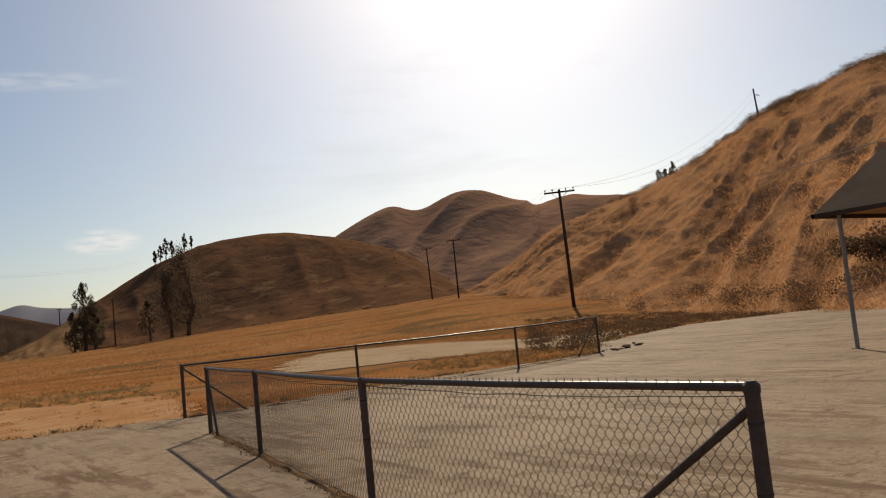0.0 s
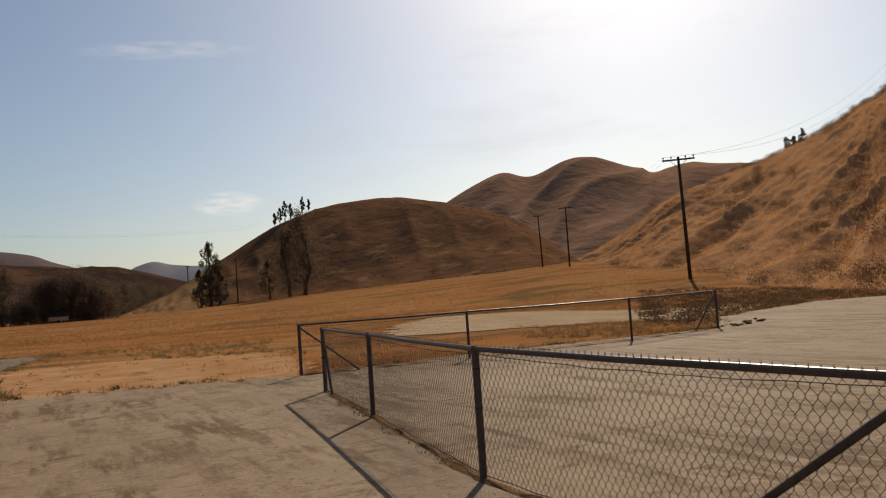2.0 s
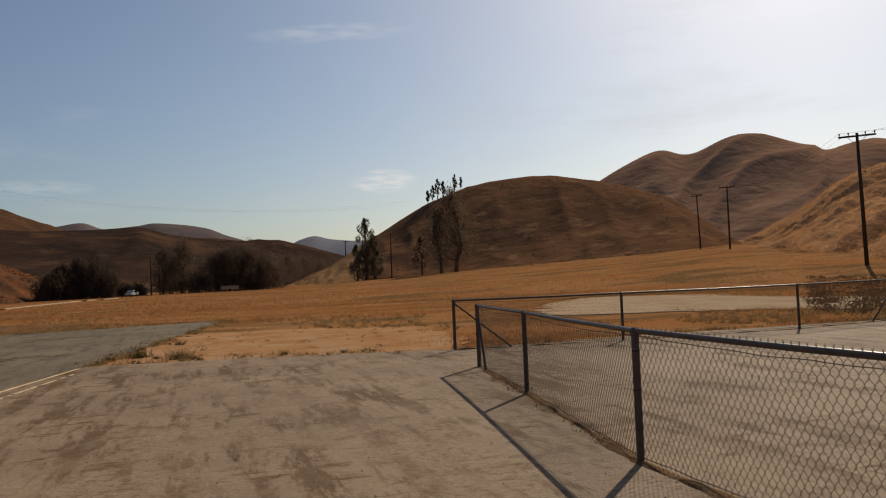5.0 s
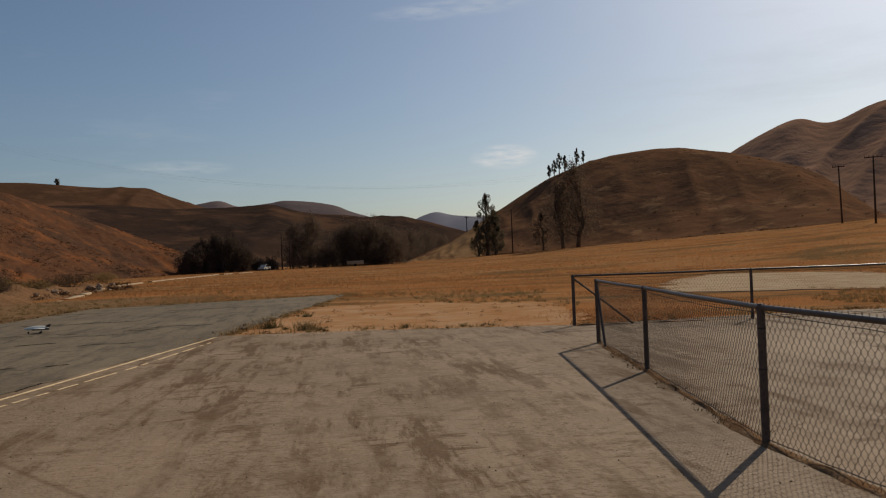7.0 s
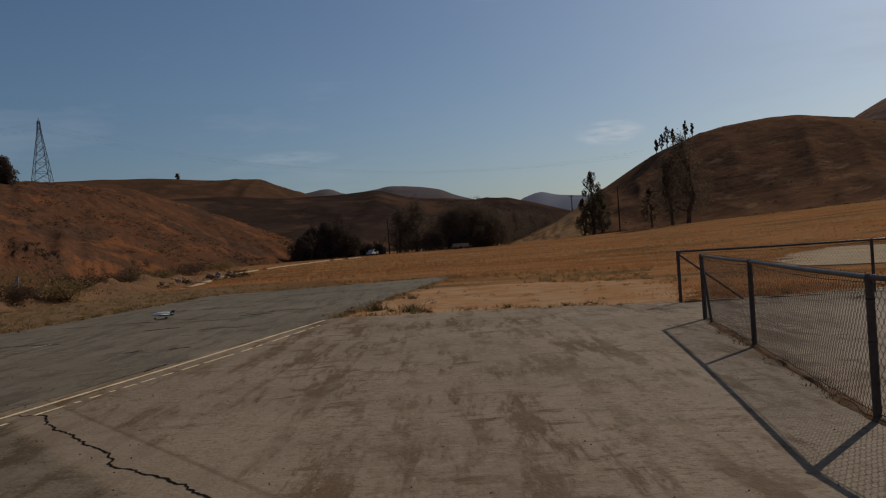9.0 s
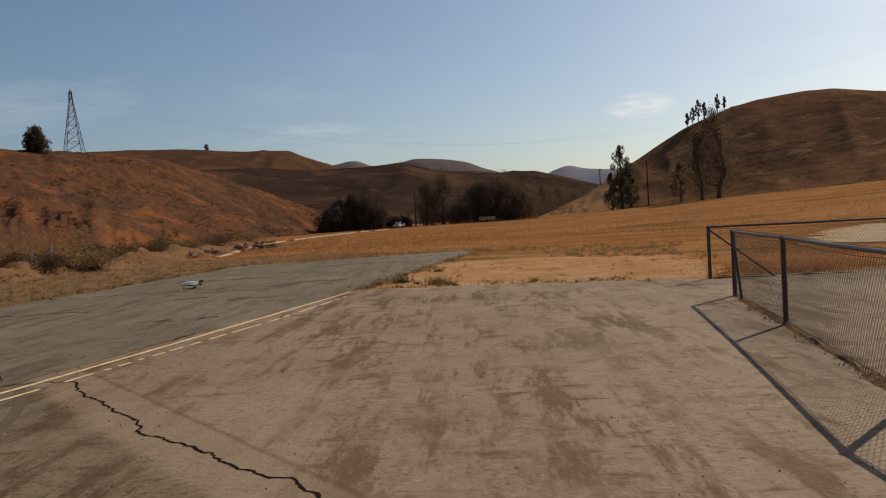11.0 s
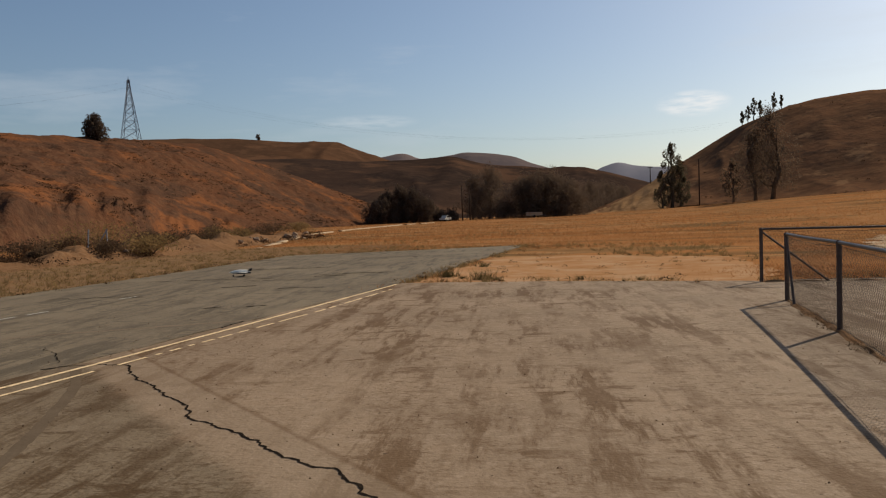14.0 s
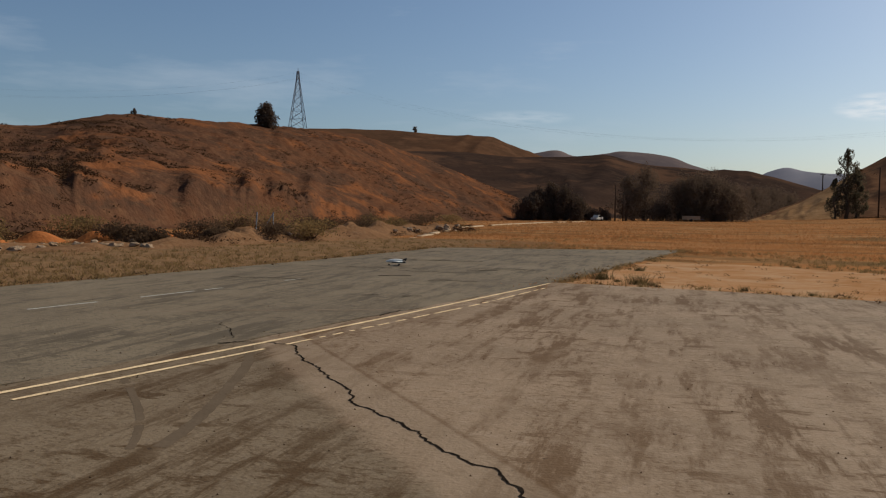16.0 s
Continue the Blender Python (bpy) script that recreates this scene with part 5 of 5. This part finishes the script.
for k in (0, 1, 3):
    cable(eA[k], eB[k], 1.6, 0.006, "thin dark wire between timber poles")
    cable(eB[k], eC[k], 0.4, 0.006, "thin dark wire between timber poles")
for k in (0, 3):
    cable(eA[k], tH + Vector((0, 0, -0.4 - 0.3 * k)), 3.2, 0.009, "thin dark wire up to the hillside pole")
cable(tD, tE, 1.2, 0.02, "thin dark wire between timber poles")
# grey post paint puts the sunlit look of this cable into its colour
cable(P(-57.2, 84, 12.3), P(-74, 46, 9.8), 0.6, 0.035, "cable sagging across the hillside, sunlight in its pale colour", mat=M_GREYP)


def pylon(az, r, base, h, label):
    q = P(az, r, base)
    root = tagged(empty("pylon", q), label, "pylon")
    turn = Matrix.Rotation(radians(az + 12), 3, "Z")

    def corner(k, f):
        w = h * (0.027 + 0.111 * max(0.0, 1 - f / 0.84) - 0.06 * max(0.0, f - 0.84))
        return turn @ Vector((w * (1 if k in (0, 3) else -1), w * (1 if k in (0, 1) else -1), h * f))

    steps = [0, 0.16, 0.31, 0.45, 0.58, 0.70, 0.81, 0.91, 1.0]
    for k in range(4):
        part("leg", tube(bmesh.new(), [corner(k, f) for f in steps], h * 0.0052, 4), M_STEEL, root)
    for f0, f1 in zip(steps, steps[1:]):
        for k in range(4):
            part("diagonal_brace", tube(bmesh.new(), [corner(k, f0), corner((k + 1) % 4, f1)], h * 0.003, 4), M_STEEL, root)
            part("diagonal_brace", tube(bmesh.new(), [corner((k + 1) % 4, f0), corner(k, f1)], h * 0.003, 4), M_STEEL, root)
            part("ring_brace", tube(bmesh.new(), [corner(k, f1), corner((k + 1) % 4, f1)], h * 0.003, 4), M_STEEL, root)
    tips = []
    for f, w in ((0.88, 0.085), (0.97, 0.06)):
        for s in (-1, 1):
            tip = turn @ Vector((0, s * w * h, h * (f - 0.005)))
            bm = tube(bmesh.new(), [turn @ Vector((0, s * h * 0.02, h * (f + 0.03))), tip], h * 0.004, 4)
            tube(bm, [turn @ Vector((0, s * h * 0.02, h * (f - 0.02))), tip], h * 0.004, 4)
            part("arm", bm, M_STEEL, root)
            tips.append(q + tip)
    part("peak", tube(bmesh.new(), [turn @ Vector((0, 0, h * 0.98)), turn @ Vector((0, 0, h * 1.06))], [h * 0.008, h * 0.003], 4), M_STEEL, root)
    return tips


tips = pylon(26.55, 690, 71.5, 48.0, "tall grey lattice steel pylon behind the bluff")
for k, tip in enumerate(tips[:3]):
    cable(tip, P(-14.0 - 0.3 * k, 640, 62 + 2 * k), 22 + 2 * k, 0.018, "faint high-voltage line across the sky", 40)
    cable(tip, P(62.0, 700, 95 + 3 * k), 24, 0.018, "faint high-voltage line across the sky", 40)

# ---- shade shelter on the apron ----
M_ROOF = material("tan_roof_sheet", (0.40, 0.25, 0.145), (0.34, 0.21, 0.12), 1.2, (0.45, 0.29, 0.18), 0.2, bump=0.2, bump_size=0.05, rough=0.8)
M_FASCIA = material("brown_fascia", (0.085, 0.058, 0.042), (0.065, 0.045, 0.034), 0.8, (0.10, 0.07, 0.05), 0.1, bump=0.2, bump_size=0.03)
SX, SY, SW, SD = 15.72, 5.15, 6.0, 3.6          # corner and size of the roof
shelter = tagged(empty("shade_shelter", (SX, SY, 0.0)), "open shade shelter with a tan hipped roof on grey posts", "shelter")
EH, PH = 2.70, 4.9
for x, y in ((0.1, 3.12), (0.1, 0.5), (SW - 0.5, 3.1), (SW - 0.5, 0.5)):
    post = part("post", tube(bmesh.new(), [(x, y, -0.03), (x, y, EH)], 0.042, 12), M_GREYP, shelter)
    part("base_plate", box(bmesh.new(), (x - 0.09, y - 0.09, 0.0), (x + 0.09, y + 0.09, 0.015)), M_GREYP, post)
bm = bmesh.new()
lo = [bm.verts.new(c) for c in ((0, 0, EH + 0.09), (SW, 0, EH + 0.09), (SW, SD, EH + 0.09), (0, SD, EH + 0.09))]
hi = [bm.verts.new(c) for c in ((1.9, SD / 2, PH), (SW - 1.9, SD / 2, PH))]
for fc in ((lo[0], lo[1], hi[1], hi[0]), (lo[1], lo[2], hi[1]), (lo[2], lo[3], hi[0], hi[1]), (lo[3], lo[0], hi[0]), tuple(lo[::-1])):
    bm.faces.new(fc)
part("roof", bm, M_ROOF, shelter)
for a, b in (((0, 0), (SW, 0)), ((0, SD), (SW, SD)), ((0, 0), (0, SD)), ((SW, 0), (SW, SD))):
    part("fascia", box(bmesh.new(), (min(a[0], b[0]) - 0.03, min(a[1], b[1]) - 0.03, EH), (max(a[0], b[0]) + 0.03, max(a[1], b[1]) + 0.03, EH + 0.086)), M_FASCIA, shelter)

# ---- model jet standing on the runway ----
M_JET_W = material("white_gel_coat", (0.84, 0.80, 0.72), (0.78, 0.74, 0.66), 0.3, (0.7, 0.66, 0.58), 0.05, bump=0, rough=0.55)
M_JET_D = material("dark_grey_belly", (0.045, 0.042, 0.042), (0.06, 0.055, 0.055), 0.3, (0.03, 0.03, 0.03), 0.05, bump=0, rough=0.35)
jet = tagged(empty("model_jet", (-7.4, 20.7, -0.003)), "small white and dark model jet standing on the runway", "model airplane")
jet.rotation_euler = (0, 0, radians(190))
jet.scale = (0.66, 0.66, 0.66)
JS = 0.9
jz = 0.17
part("fuselage", tube(bmesh.new(), [(JS * a, 0, jz + b) for a, b in ((0.5, 0.0), (0.42, 0.005), (0.25, 0.02), (0.0, 0.03), (-0.25, 0.025), (-0.42, 0.02))], [0.01, 0.04, 0.07, 0.08, 0.07, 0.05], 12), M_JET_W, jet, smooth=True)
part("belly", box(bmesh.new(), (-0.40, -0.06, jz - 0.06), (0.16, 0.06, jz + 0.01)), M_JET_D, jet, "dark belly")
for s in (-1, 1):
    bm = bmesh.new()
    prof = [(0.18, 0.05), (-0.28, 0.05), (-0.34, 0.40), (-0.22, 0.42)]
    vs = [bm.verts.new((a, s * b, jz + 0.012)) for a, b in prof] + [bm.verts.new((a, s * b, jz - 0.006)) for a, b in prof]
    for fc in ((0, 1, 2, 3), (7, 6, 5, 4), (0, 4, 5, 1), (1, 5, 6, 2), (2, 6, 7, 3), (3, 7, 4, 0)):
        bm.faces.new([vs[i] for i in fc])
    part("wing", bm, M_JET_W if s > 0 else M_JET_D, jet)
    bm = bmesh.new()
    prof = [(-0.25, 0.0), (-0.42, 0.0), (-0.46, 0.10), (-0.38, 0.10)]
    vs = [bm.verts.new((a, s * (0.06 + b * 0.2), jz + 0.04 + b)) for a, b in prof] + [bm.verts.new((a, s * (0.06 + b * 0.2) + 0.008, jz + 0.04 + b)) for a, b in prof]
    for fc in ((0, 1, 2, 3), (7, 6, 5, 4), (0, 4, 5, 1), (1, 5, 6, 2), (2, 6, 7, 3), (3, 7, 4, 0)):
        bm.faces.new([vs[i] for i in fc])
    part("tail_fin", bm, M_JET_D, jet)
part("canopy", tube(bmesh.new(), [(0.34, 0, jz + 0.03), (0.26, 0, jz + 0.06), (0.14, 0, jz + 0.07), (0.06, 0, jz + 0.06)], [0.006, 0.025, 0.028, 0.01], 10), M_JET_D, jet, "dark glazed canopy", smooth=True)
for x, y in ((0.3, 0.0), (-0.12, 0.13), (-0.12, -0.13)):
    leg = part("landing_leg", tube(bmesh.new(), [(x, y, jz), (x, y, 0.035)], 0.008, 6), M_STEEL, jet)
    part("wheel", tube(bmesh.new(), [(x, y - 0.012, 0.032), (x, y + 0.012, 0.032)], 0.032, 12), M_JET_D, leg)

# ---- pebbles and chips on the concrete ----
rg = np.random.RandomState(3)
n = 1500
px = rg.uniform(-9, 14, n)
py = rg.uniform(2.5, 16, n)
c = np.c_[px, py, np.full(n, 0.004)]
s = rg.uniform(0.003, 0.010, n)
tet = np.array([(1, 0, -0.5), (-0.5, 0.87, -0.5), (-0.5, -0.87, -0.5), (0, 0, 0.7)])
v = (c[:, None] + tet[None] * s[:, None, None]).reshape(-1, 3)
f = (np.arange(n)[:, None, None] * 4 + np.array([(0, 1, 3), (1, 2, 3), (2, 0, 3)])[None]).reshape(-1, 3)
stuff("pebbles", v, f, M_MOUND, "scattered pebbles and dirt crumbs on the concrete", "pebbles")

# ---- a white pickup and a low trailer before the tree line ----
M_CAR = material("dusty_white_car_paint", (0.46, 0.44, 0.40), (0.40, 0.38, 0.345), 1.0, (0.32, 0.29, 0.25), 0.2, bump=0, rough=0.45, spec=0.3)
M_TYRE_R = material("black_rubber", (0.02, 0.02, 0.02), (0.03, 0.028, 0.026), 0.2, (0.04, 0.035, 0.03), 0.05, bump=0.1, bump_size=0.02)
M_PANE = material("dark_window", (0.02, 0.022, 0.025), (0.03, 0.03, 0.032), 0.4, (0.02, 0.02, 0.02), 0.1, bump=0, rough=0.1, spec=0.5)


def pickup(az, r):
    q = P(az, r)
    root = tagged(empty("pickup_truck", (q.x, q.y, ground_z(q.x, q.y))), "white pickup truck parked below the trees", "truck")
    root.rotation_euler = (0, 0, radians(az + 68))
    root.scale = (0.75, 0.75, 0.75)
    body = part("body", box(bmesh.new(), (-2.3, -0.85, 0.45), (2.3, 0.85, 0.95)), M_CAR, root)
    bm = bmesh.new()
    lo = [bm.verts.new(c) for c in ((-1.2, -0.8, 0.95), (0.7, -0.8, 0.95), (0.7, 0.8, 0.95), (-1.2, 0.8, 0.95))]
    hi = [bm.verts.new(c) for c in ((-0.6, -0.68, 1.65), (0.6, -0.68, 1.65), (0.6, 0.68, 1.65), (-0.6, 0.68, 1.65))]
    for k in range(4):
        bm.faces.new((lo[k], lo[(k + 1) % 4], hi[(k + 1) % 4], hi[k]))
    bm.faces.new(hi)
    cab = part("cab", bm, M_CAR, root)
    for s in (-1, 1):
        part("side_window", box(bmesh.new(), (-0.55, s * 0.76 - 0.02, 1.08), (0.52, s * 0.76 + 0.02, 1.5)), M_PANE, cab)
        for x in (-1.5, 1.45):
            part("wheel", tube(bmesh.new(), [(x, s * 0.86, 0.36), (x, s * 0.64, 0.36)], 0.36, 14), M_TYRE_R, root)
        part("bed_rail", box(bmesh.new(), (0.75, s * 0.85 - 0.04, 0.95), (2.3, s * 0.85 + 0.04, 1.15)), M_CAR, body)
    return root


pickup(5.1, 163)
q = P(-1.3, 178)
trailer = tagged(empty("trailer", (q.x, q.y, ground_z(q.x, q.y))), "low pale box trailer before the tree line", "trailer")
trailer.rotation_euler = (0, 0, radians(4))
part("body", box(bmesh.new(), (-1.8, -0.8, 0.45), (1.8, 0.8, 1.15)), M_PALE, trailer)
part("roof", box(bmesh.new(), (-1.85, -0.85, 1.15), (1.85, 0.85, 1.2)), M_CAR, trailer)
part("drawbar", tube(bmesh.new(), [(1.8, 0, 0.5), (2.7, 0, 0.42)], 0.04, 6), M_STEEL, trailer)
for s in (-1, 1):
    part("wheel", tube(bmesh.new(), [(0, s * 0.85, 0.3), (0, s * 0.66, 0.3)], 0.3, 12), M_TYRE_R, trailer)
